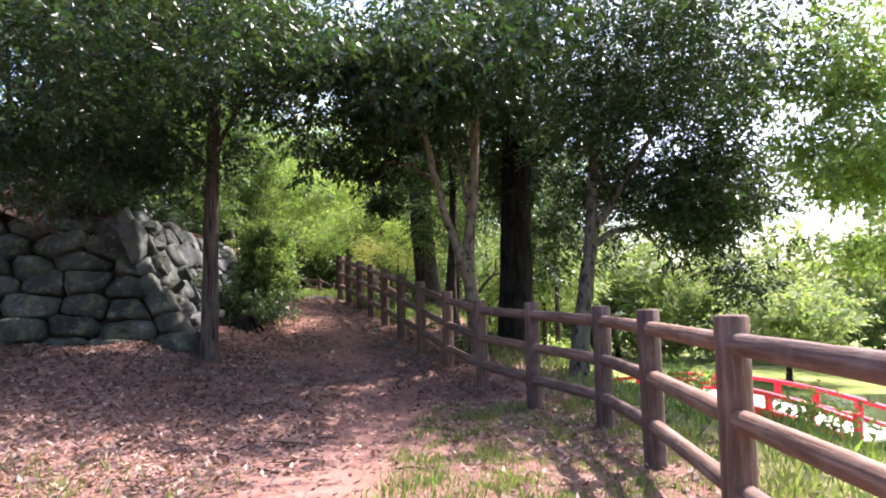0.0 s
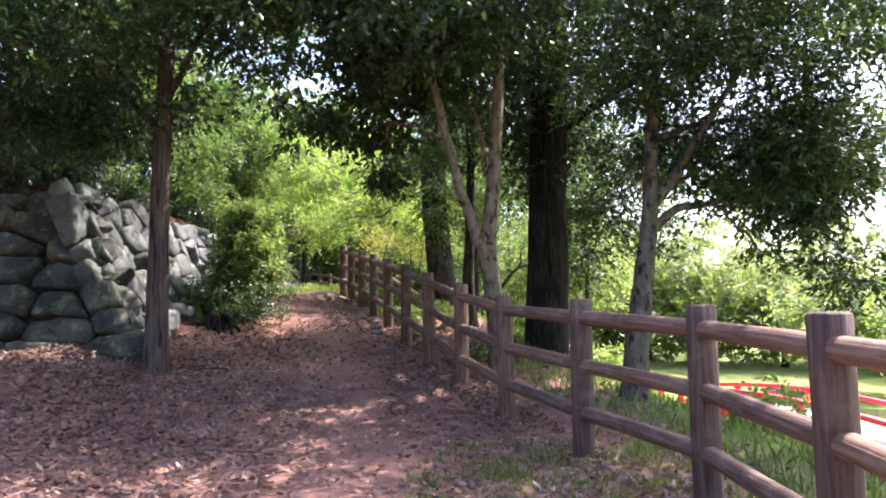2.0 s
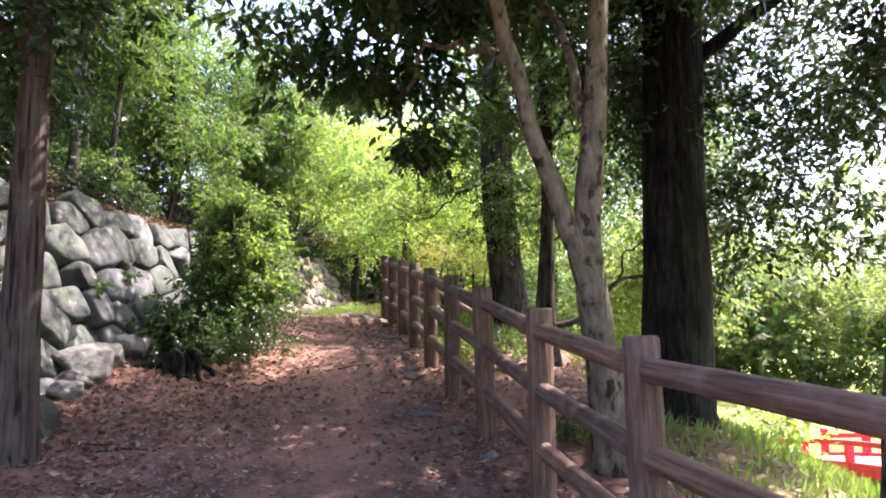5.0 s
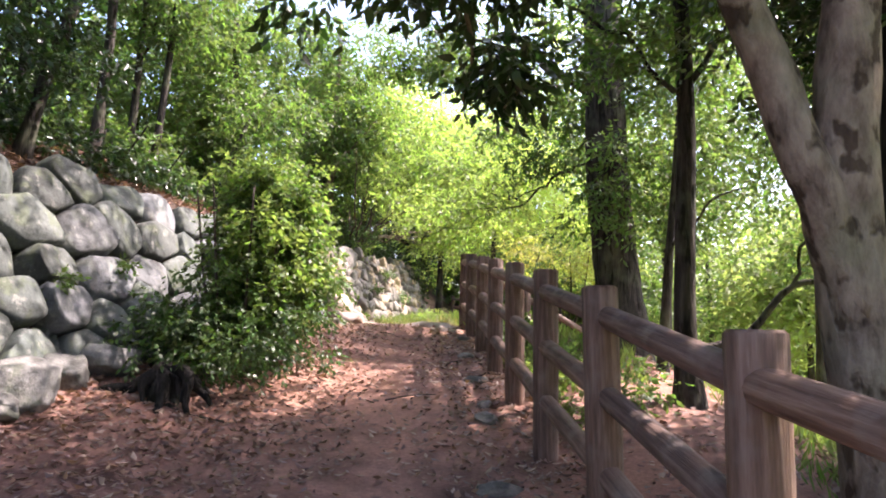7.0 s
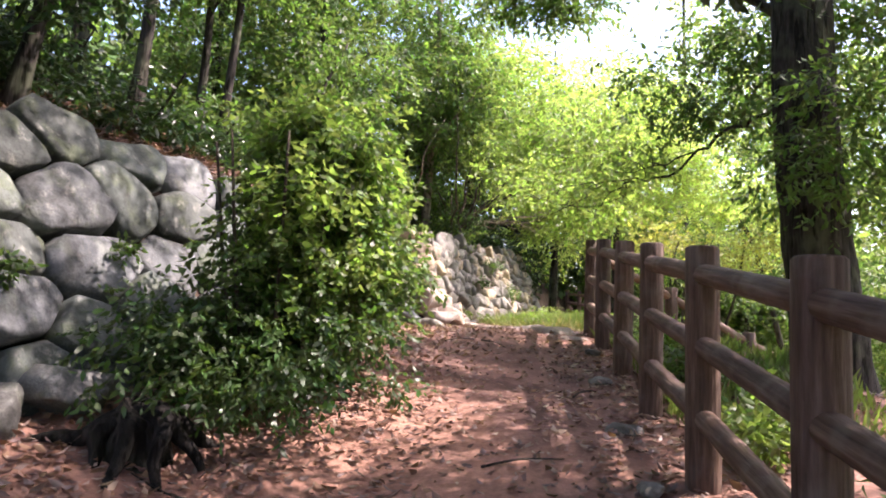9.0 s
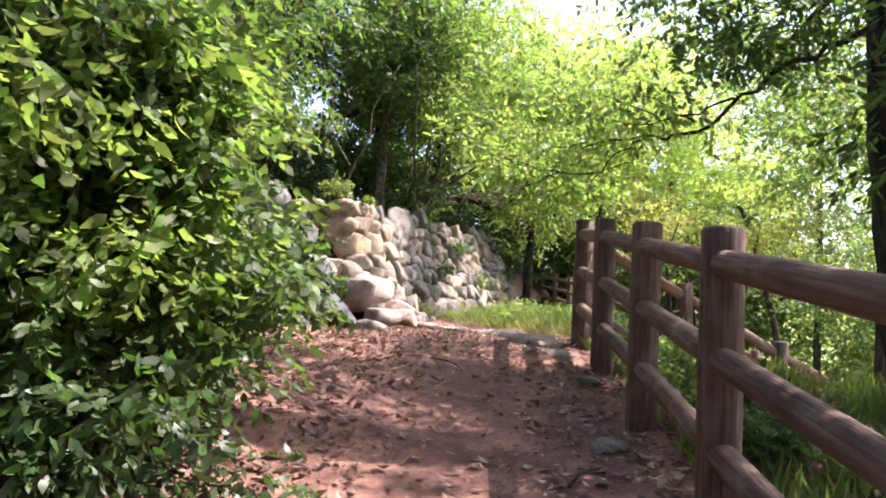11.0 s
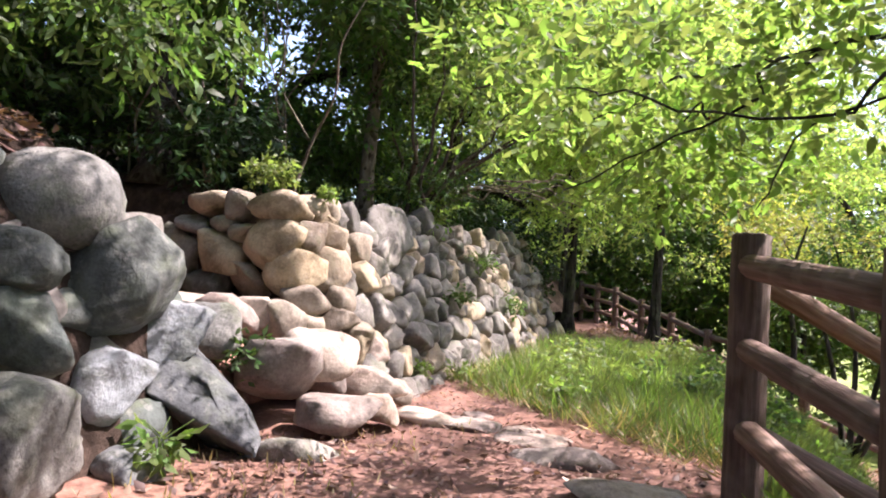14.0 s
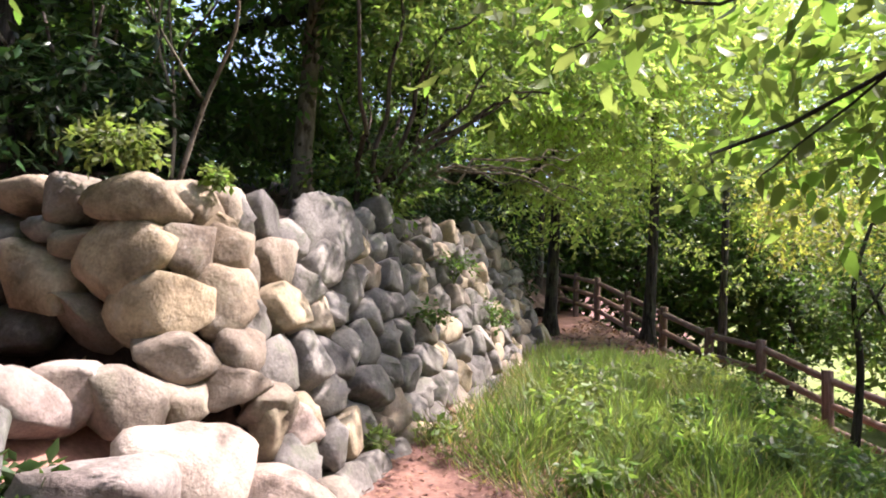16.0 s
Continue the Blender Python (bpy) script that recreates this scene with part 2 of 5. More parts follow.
def leaf_quads(name, base, way, side, length, width, material, parent=None, label="", fold=0.18, fine=False):
    """Many small leaves as one mesh, folded on the midrib: lozenges of two triangles, or (fine) pointed ovals of four with a drooping tip."""
    n = len(base)
    nrm = np.cross(way, side)
    L, W = length[:, None], width[:, None]
    if fine:
        rows = [(0, 0, 0), (0.28, 0.5, fold), (0.66, 0.36, fold * 0.7), (1.0, 0, -fold * 0.9), (0.66, -0.36, fold * 0.7), (0.28, -0.5, fold)]
        fan = [0, 1, 5, 1, 2, 5, 2, 4, 5, 2, 3, 4]
    else:
        rows = [(0, 0, 0), (0.45, 0.5, fold), (1.0, 0, 0), (0.45, -0.5, fold)]
        fan = [0, 1, 2, 0, 2, 3]
    k, m = len(rows), len(fan) // 3
    v = np.empty((n, k, 3), np.float32)
    for i, (along, out, up) in enumerate(rows):
        v[:, i] = base + way * L * along + side * W * out + nrm * W * up
    me = bpy.data.meshes.new(name)
    me.vertices.add(k * n)
    me.vertices.foreach_set("co", v.ravel())
    tri = (np.arange(n)[:, None] * k + np.array(fan)).ravel().astype(np.int32)
    me.loops.add(3 * m * n)
    me.loops.foreach_set("vertex_index", tri)
    me.polygons.add(m * n)
    me.polygons.foreach_set("loop_start", np.arange(m * n, dtype=np.int32) * 3)
    me.update(calc_edges=True)
    me.materials.append(material)
    ob = new(name, me)
    if parent:
        ob.parent = parent
        ob.matrix_parent_inverse = Matrix.Translation(-parent.location)
    return tagged(ob, label)


def unit(a):
    return a / np.maximum(np.linalg.norm(a, axis=-1, keepdims=True), 1e-9)


def sprays(centres, radii, per, leaves_each, spray_len, leaf_len, aspect=0.42, droop=0.35, seed=1):
    """Leaves set along short twigs round clump centres."""
    r = np.random.default_rng(seed)
    c = np.repeat(np.asarray(centres, float), per, 0)
    rad = np.repeat(np.asarray(radii, float), per, 0)
    d = unit(r.normal(size=(len(c), 3)))
    p0 = c + d * rad * (r.random((len(c), 1)) ** 0.45)
    tw = unit(d * [1, 1, 0.4] + r.normal(size=d.shape) * 0.6 + [0, 0, -droop])
    k = leaves_each
    s = (np.arange(k) + 0.5) / k
    base = (p0[:, None] + tw[:, None] * (s[None, :, None] * spray_len)).reshape(-1, 3)
    tw = np.repeat(tw, k, 0)
    up = unit(np.array([0, 0, 1.0]) + r.normal(size=tw.shape) * 0.45)
    side = unit(np.cross(tw, up))
    sign = np.tile(np.where(np.arange(k) % 2, 1.0, -1.0), len(p0))[:, None]
    way = unit(tw * 0.6 + side * sign * (0.7 + r.normal(size=sign.shape) * 0.25) + [0, 0, -droop * 0.7] + r.normal(size=tw.shape) * 0.25)
    nrm = unit(up + r.normal(size=tw.shape) * 0.35)
    sd = unit(np.cross(way, nrm))
    L = leaf_len * (0.65 + 0.7 * r.random(len(base)))
    return base, way, sd, L, L * aspect


def blob_clumps(blobs, seed):
    """Clump centres and radii inside ellipsoids (centre, radii, number, clump size)."""
    r = np.random.default_rng(seed)
    cs, rs = [], []
    for c, rad, n, size in blobs:
        d = unit(r.normal(size=(n, 3)))
        cs.append(np.array(c) + d * np.array(rad) * (r.random((n, 1)) ** 0.5))
        s = size * (0.6 + 0.8 * r.random((n, 1)))
        rs.append(np.hstack([s, s, s * 0.6]))
    return np.vstack(cs), np.vstack(rs)


def tube(bm, pts, radii, sides=10, wob=0.0, seed=0):
    """A tapered tube along points, its skin a little uneven."""
    r = random.Random(seed)
    pts = [Vector(p) for p in pts]
    rings = []
    ref = Vector((0.31, 0.95, 0.05))
    for i, p in enumerate(pts):
        d = (pts[min(i + 1, len(pts) - 1)] - pts[max(i - 1, 0)]).normalized()
        a = d.cross(ref).normalized()
        b = d.cross(a)
        rings.append([bm.verts.new(p + (a * math.cos(2 * math.pi * j / sides) + b * math.sin(2 * math.pi * j / sides)) * radii[i] * (1 + wob * (r.random() - 0.5) * 2)) for j in range(sides)])
    for q, s in zip(rings, rings[1:]):
        for j in range(sides):
            bm.faces.new((q[j], q[(j + 1) % sides], s[(j + 1) % sides], s[j])).smooth = True
    bm.faces.new(rings[-1])
    bm.faces.new(rings[0][::-1])


def smooth_path(pts, n=4):
    """Points of a smooth curve through pts."""
    p = [Vector(q) for q in pts]
    out = []
    for i in range(len(p) - 1):
        a, b, c, d = p[max(i - 1, 0)], p[i], p[i + 1], p[min(i + 2, len(p) - 1)]
        for j in range(n):
            t = j / n
            out.append(0.5 * ((2 * b) + (c - a) * t + (2 * a - 5 * b + 4 * c - d) * t * t + (3 * b - a - 3 * c + d) * t ** 3))
    return out + [p[-1]]


def limb(name, pts, r0, r1, material, parent, seed=0, sides=9, flare=0.0, label="", crook=0.0):
    """A tapered stem through the points; crook: how far it wanders off the smooth line, in metres."""
    sp = smooth_path(pts, 6 if crook else 4)
    n = len(sp)
    if crook:
        sp = [p + Vector([crook * min(1, i / 3) * (noise.noise(p * 2.3 + Vector((seed, q * 9, 0))) + 0.5 * noise.noise(p * 6 + Vector((seed, q * 5, 3)))) for q in range(3)]) for i, p in enumerate(sp)]
    rad = [r0 + (r1 - r0) * (i / (n - 1)) ** 0.85 + flare * r0 * max(0, 1 - i / (n * 0.16)) ** 2 for i in range(n)]
    bm = bmesh.new()
    tube(bm, sp, rad, sides, 0.07, seed)
    bmesh.ops.recalc_face_normals(bm, faces=bm.faces)
    return part(name, bm, material, parent, label)


def rock_mesh(name, size, seed, rough=0.16, facets=10, sub=4, power=0.72, low=0.55):
    """A field stone: a squarish ball cut by a few flat planes, then worn and pitted."""
    r = random.Random(seed)
    bm = bmesh.new()
    bmesh.ops.create_icosphere(bm, subdivisions=sub, radius=1.0)
    cuts = []
    for _ in range(facets):
        d = Vector((r.gauss(0, 1), r.gauss(0, 1), r.gauss(0, 1))).normalized()
        cuts.append((d, low + 0.3 * r.random()))
    off = Vector((seed * 3.7 % 50, seed * 1.3 % 50, 0))
    for v in bm.verts:
        p = Vector([math.copysign(abs(c) ** power, c) for c in v.co])
        for d, h in cuts:
            over = p.dot(d) - h
            if over > 0:
                p -= d * over * 0.93
        p *= 1 + rough * noise.noise(p * 1.3 + off) + rough * 0.5 * noise.noise(p * 3.7 + off) + rough * 0.2 * noise.noise(p * 9 + off)
        v.co = p
    lo = [min(v.co[i] for v in bm.verts) for i in range(3)]
    hi = [max(v.co[i] for v in bm.verts) for i in range(3)]
    for v in bm.verts:
        v.co = Vector([((v.co[i] - lo[i]) / (hi[i] - lo[i]) - 0.5) * size[i] for i in range(3)])
    for f in bm.faces:
        f.smooth = True
    me = bpy.data.meshes.new(name)
    bm.to_mesh(me)
    bm.free()
    return me


# ---- the lie of the land ----
PROFILE = [(-40, 0.0), (-2, 0.0), (3, 0.03), (5.8, 0.09), (7.3, 0.13), (8.7, 0.28), (10.2, 0.48), (11.5, 0.66), (12.9, 0.85), (14.3, 1.05), (15.7, 1.24), (17.1, 1.42), (18.4, 1.55), (20, 1.58), (26, 1.62), (60, 1.7)]
PX, PZ = [p[0] for p in PROFILE], [p[1] for p in PROFILE]
FENCE = [(1.88, -1.75), (2.06, -0.22), (2.24, 1.30), (2.54, 3.09), (2.63, 4.51), (2.215, 5.81), (1.85, 7.33), (1.517, 8.74), (1.202, 10.18), (0.87, 11.53), (0.568, 12.91), (0.248, 14.29), (-0.064, 15.71), (-0.391, 17.08), (-0.705, 18.43)]
FY, FX = [p[1] for p in FENCE], [p[0] for p in FENCE]


def ground_z(x, y):
    """Height of the ground: the path climbs, the bank falls to the pond, the foot of the wall lies a little higher."""
    z = np.interp(y, PX, PZ)
    z = z + np.clip(-x - 1.3, 0, 2.2) * 0.2 * np.clip((y - 4) / 4, 0.25, 1) * np.clip((18.6 - y) / 3, 0.05, 1)
    d = x - np.interp(y, FY, FX)
    low = -2.2
    past = np.clip((y - 17.5) / 2.5, 0, 1)
    bank = np.maximum(low, z - np.clip(d - 1.4, 0, 3.0) * 0.12 - np.clip(d - 2.2, 0, None) * 0.42)
    drop = np.maximum(low, z - 0.55 * np.clip(x + 0.8 + np.clip(y - 26, 0, None) * 0.2, 0, None))
    z = z + 0.24 * np.exp(-((x + 3.6) ** 2) / 0.5 - (y - 18.9) ** 2 / 0.6)
    z = bank * (1 - past) + drop * past
    near = np.clip(1 - np.hypot(x, y - 8) / 40, 0, 1)
    bumps = 0.03 * np.sin(1.7 * x + 0.6 * y) * np.sin(1.1 * y - 0.7 * x) + 0.015 * np.sin(4.3 * x + 1) * np.sin(3.9 * y)
    return z + bumps * near


def gz(x, y):
    return float(ground_z(np.array(float(x)), np.array(float(y))))


def sheet(name, xs, ys, f, material, label=""):
    X, Y = np.meshgrid(xs, ys)
    Z = f(X, Y)
    nx, ny = len(xs), len(ys)
    v = np.stack([X, Y, Z], -1).reshape(-1, 3)
    i = (np.arange(ny - 1)[:, None] * nx + np.arange(nx - 1)).ravel()
    faces = np.stack([i, i + 1, i + 1 + nx, i + nx], -1)
    return tagged(mesh_object(name, v.tolist(), faces.tolist(), material), label, kind="structure")


gx = np.concatenate([[-300, -120, -60, -30, -18, -12], np.arange(-9, 8, 0.2), np.arange(8, 30, 1.0), [35, 45, 60, 90, 150, 300]])
gy = np.concatenate([[-300, -100, -40, -20, -12, -8, -6], np.arange(-5, 30, 0.2), np.arange(30, 50, 1.0), [55, 65, 80, 110, 170, 300]])
sheet("ground", gx, gy, ground_z, M_GROUND, "reddish earth path with leaf litter beside a grassy bank")

# the wall faces lean back; x of the face at height z
FACE0, BATTER = -3.28, 0.43


def face_x(z, y=14.0):
    return FACE0 - BATTER * (z - 1.5) + 0.012 * (y - 12)


def hill_one(X, Y):
    z = 3.05 + np.clip(-X - 4.2, 0, 40) * 0.42 + np.clip(Y - 10.6, -0.5, 6) * 0.03 - np.clip(X + 4.2, 0, 1) * 1.4 - np.clip(10.9 - Y, 0, 1) * 0.9 - np.clip(Y - 17.6, 0, 1) * 4.0
    return z + 0.12 * np.sin(1.3 * X + Y) * np.sin(0.9 * Y)


def hill_two(X, Y):
    return 3.1 + 0.06 * np.clip(Y - 20, 0, 9) - np.clip(20.4 - Y, 0, 1) * 3.5 * np.clip((-X - 4.9) / 0.5, 0, 1) + np.clip(-X - 4.2, 0, 30) * 0.2 - np.clip(Y - 28, 0, 1.0) * 1.6 * np.clip((X + 6) / 2, 0, 1) + 0.08 * np.sin(X * 2) * np.sin(Y * 1.3)


sheet("hillside_1", np.concatenate([np.arange(-30, -9, 1.5), np.arange(-9, -3.7, 0.25)]), np.arange(10.1, 18.4, 0.25), hill_one, M_HUMUS, "steep wooded slope covered in brown leaf litter")
sheet("hillside_2", np.concatenate([np.arange(-40, -9, 1.5), np.arange(-9, -3.85, 0.25)]), np.concatenate([np.arange(19.85, 27, 0.25), np.arange(27.2, 60, 1.5)]), hill_two, M_HUMUS, "wooded ground above the wall with leaf litter")
sheet("landing", np.arange(-14, -3.4, 0.25), np.arange(17.6, 20.0, 0.2), lambda X, Y: 2.2 + np.clip(-X - 5.5, 0, 10) * 0.3 - np.clip(X + 3.9, 0, 1) * 1.1 + 0.03 * np.sin(5 * X) * np.sin(4 * Y), M_SOIL, "earth landing at the top of the stone steps")

# ---- stone walls ----


def clip_poly(poly, nx, ny, d):
    out = []
    for (ax, ay), (bx, by) in zip(poly, poly[1:] + poly[:1]):
        da, db = ax * nx + ay * ny - d, bx * nx + by * ny - d
        if da <= 0:
            out.append((ax, ay))
        if (da <= 0) != (db <= 0):
            t = da / (da - db)
            out.append((ax + (bx - ax) * t, ay + (by - ay) * t))
    return out


def stone_cells(w, h, sw, sh, seed, jit=0.36):
    """Irregular cells that fill a w by h face: the plan of a rubble wall."""
    r = random.Random(seed)
    pts = []
    rows = max(1, round(h / sh))
    for j in range(rows):
        n = max(1, round(w / sw * (0.85 + 0.3 * r.random())))
        for i in range(n):
            pts.append(((i + 0.5 + r.uniform(-jit, jit) + (0.25 if j % 2 else -0.25)) * w / n, (j + 0.5 + r.uniform(-jit, jit) * 0.8) * h / rows))
    asp = sw / sh
    cells = []
    for k, (px, py) in enumerate(pts):
        poly = [(0, 0), (w, 0), (w, h), (0, h)]
        for q, (ox, oy) in enumerate(pts):
            if q != k and abs(ox - px) < 2.5 * sw and abs(oy - py) < 2.5 * sh:
                ax, ay = (ox - px) / asp ** 2, oy - py
                poly = clip_poly(poly, ax, ay, (ox + px) / 2 * ax + (oy + py) / 2 * ay)
                if len(poly) < 3:
                    break
        if len(poly) >= 3:
            cells.append(((px, py), poly))
    return cells


def stone_from_cell(name, poly, origin, u, v, n, bulge, gap, seed, material, parent, nseg=18, flat=False):
    """One wall stone: its outline rounded and shrunk by the joint, its face swelling out of the wall."""
    r = random.Random(seed)
    cx, cy = sum(p[0] for p in poly) / len(poly), sum(p[1] for p in poly) / len(poly)
    ring = []
    for i in range(nseg):
        a = 2 * math.pi * i / nseg
        dx, dy = math.cos(a), math.sin(a)
        best = 9.0
        for (ax, ay), (bx, by) in zip(poly, poly[1:] + poly[:1]):
            ex, ey = bx - ax, by - ay
            den = dx * ey - dy * ex
            if abs(den) > 1e-9:
                t = ((ax - cx) * ey - (ay - cy) * ex) / den
                s = ((ax - cx) * dy - (ay - cy) * dx) / den
                if t > 0 and -1e-6 <= s <= 1 + 1e-6:
                    best = min(best, t)
        ring.append(best)
    if max(ring) > 3:
        return None
    soft = 0.12 if flat else 0.5
    sm = [ring[i] * (1 - soft) + (ring[i - 1] + ring[(i + 1) % nseg]) * soft / 2 for i in range(nseg)]
    sm = [max(0.03, min(s, q) - gap) for s, q in zip(sm, ring)]
    lean = 0.34 if flat else 0.2
    tilt_u, tilt_v = r.uniform(-lean, lean), r.uniform(-lean * 0.75, lean)
    verts, faces = [], []
    off = Vector((seed * 1.7 % 40, seed * 0.9 % 40, 3))
    levels = [(0.98, -0.9), (1.0, 0.1), (0.99, 0.66), (0.94, 0.9), (0.86, 1.0), (0.4, 1.03)] if flat else [(0.96, -0.8), (1.07, -0.15), (1.05, 0.35), (0.93, 0.78), (0.5, 1.0)]
    size = max(sm)
    low = 0.98 if flat else 0.38
    cuts = [(Vector((r.gauss(0, 1), r.gauss(0, 1), 0.5 + abs(r.gauss(0, 0.8)))).normalized(), r.uniform(low, low + 0.37)) for _ in range(6)]
    depth = bulge * (0.75 + 0.5 * r.random())
    for k, (f, dn) in enumerate(levels):
        for i in range(nseg):
            a = 2 * math.pi * i / nseg
            rad = sm[i] * f
            pu, pv = math.cos(a) * rad, math.sin(a) * rad
            p = Vector((pu, pv, dn * depth + (pu * tilt_u + pv * tilt_v) * (1 if k > 1 else 0)))
            q = Vector((p.x / size, p.y / size, p.z / depth))
            for d, h in cuts:
                over = q.dot(d) - h
                if over > 0:
                    q -= d * over * 0.8
            p = Vector((q.x * size, q.y * size, q.z * depth))
            p *= 1 + (0.07 if flat else 0.12) * noise.noise(Vector((pu, pv, dn)) * 4 + off)
            verts.append(u * p.x + v * p.y + n * p.z)
    verts.append(n * depth * 0.9)
    for k in range(len(levels) - 1):
        for i in range(nseg):
            j = (i + 1) % nseg
            faces.append((k * nseg + i, k * nseg + j, (k + 1) * nseg + j, (k + 1) * nseg + i))
    top = (len(levels) - 1) * nseg
    for i in range(nseg):
        faces.append((top + i, top + (i + 1) % nseg, len(verts) - 1))
    if u.cross(v).dot(n) < 0:
        faces = [f[::-1] for f in faces]
    ob = mesh_object(name, verts, faces, material, parent)
    ob.location = origin + u * cx + v * cy
    return ob


def wall_face(wall, origin, u, v, n, w, h, sw, sh, bulge, gap, seed, mats, top=None, right_slope=None, flat=0.0):
    """Fill one face of a wall with stones; top(u) cuts the upper edge, right_slope leans the right end."""
    r = random.Random(seed)
    for k, ((px, py), poly) in enumerate(stone_cells(w, h, sw, sh, seed)):
        if right_slope is not None:
            poly = clip_poly(poly, 1, right_slope, w)
        if len(poly) < 3 or (top and py > top(px)):
            continue
        stone_from_cell("stone", poly, origin, u, v, n, bulge, gap, seed * 100 + k, r.choice(mats), wall, 24 if flat else 18, r.random() < flat)


def backing(name, quad, thick, material, label):
    """The packed core behind the stones, a slab with thickness."""
    q = [Vector(p) for p in quad]
    n = (q[1] - q[0]).cross(q[3] - q[0]).normalized()
    v = q + [p - n * thick for p in q]
    f = [(0, 1, 2, 3), (7, 6, 5, 4), (0, 4, 5, 1), (1, 5, 6, 2), (2, 6, 7, 3), (3, 7, 4, 0)]
    return tagged(mesh_object(name, v, f, material, smooth=False), label, kind="structure")


YB = 0.40
U1, V1, N1 = Vector((0, 1, 0)), Vector((-BATTER, 0, 1)).normalized(), Vector((1, 0, BATTER)).normalized()
UF, VF, NF = Vector((1, 0, 0)), Vector((0, YB, 1)).normalized(), Vector((0, -1, YB)).normalized()


def side_point(y, z):
    return Vector((face_x(z, y), y, z))


w1 = backing("wall_1", [side_point(9.6, 0.4) - N1 * 0.12, side_point(18.0, 0.9) - N1 * 0.12, side_point(18.0, 2.8) - N1 * 0.12, side_point(10.4, 3.0) - N1 * 0.12], 0.4, M_HUMUS, "retaining wall of large grey boulders along the path")
wall_face(w1, side_point(9.7, 0.55), U1, V1, N1, 6.6, 3.2, 0.60, 0.44, 0.13, 0.012, 11, [M_STONE, M_STONE, M_STONE, M_GREYB], lambda s: 2.66 + 0.1 * math.sin(s * 2.1), None, 0.85)
wall_face(w1, side_point(16.2, 1.3) - N1 * 0.16, U1, V1, N1, 2.0, 1.75, 0.42, 0.34, 0.14, 0.008, 12, [M_STONE, M_STONE, M_GREY])
FO = Vector((-9.2, 9.45, 0.55))
w2 = backing("wall_2", [FO - NF * 0.12, Vector((-2.9, 9.45, 0.5)) - NF * 0.12, Vector((-3.9, 10.4, 2.9)) - NF * 0.12, Vector((-9.2, 10.4, 2.9)) - NF * 0.12], 0.4, M_HUMUS, "mossy dry-stone wall end facing the path")
wall_face(w2, FO, UF, VF, NF, 6.7, 2.6, 0.80, 0.38, 0.15, 0.022, 23, [M_MOSSY_SHADED], None, 0.47, 0.85)
w3 = backing("wall_3", [side_point(19.6, 1.3) - N1 * 0.1, side_point(28.7, 1.3) - N1 * 0.1, side_point(28.9, 3.55) - N1 * 0.1, side_point(19.9, 3.15) - N1 * 0.1], 0.4, M_HUMUS, "tall rubble wall of rounded grey field stones")
wall_face(w3, side_point(19.75, 1.45) + Vector((0.02, 0, 0)), U1, V1, N1, 8.9, 2.6, 0.33, 0.27, 0.13, 0.008, 31, [M_GREY, M_TAN, M_GREY, M_GREY, M_GREY, M_TAN], lambda s: 1.84 + 0.062 * s + 0.05 * math.sin(s * 3), None, 0.3)
w4 = backing("wall_4", [Vector((-6.0, 19.62, 2.0)), Vector((-3.75, 19.62, 2.0)), Vector((-4.0, 19.8, 3.05)), Vector((-5.6, 19.8, 3.05))], 0.4, M_HUMUS, "end face of the rubble wall in tan stones")


# ---- single boulders, steps and corner stones ----
def boulder(name, x, y, z, w, d, h, seed, material, label="", rz=0, rx=0, category="rock", rough=0.16, parent=None, facets=10, ry=0, power=0.72, low=0.55, sub=4):
    me = rock_mesh(name, (w, d, h), seed, rough, facets, sub, power, low)
    me.materials.append(material)
    ob = new(name, me)
    ob.matrix_world = pose(x, y, z, rx, ry, rz)
    if parent:
        ob.parent = parent
    else:
        tagged(ob, label, category)
    return ob


# style of a rock: (rough, facets, power, nearest cut)
ROUND, SOFT, ANGULAR, BLOCK = (0.07, 2, 0.92, 0.7), (0.14, 8, 0.74, 0.56), (0.05, 8, 0.4, 0.36), (0.08, 8, 0.5, 0.58)
GREYB = "large grey boulder at the end of the retaining wall"
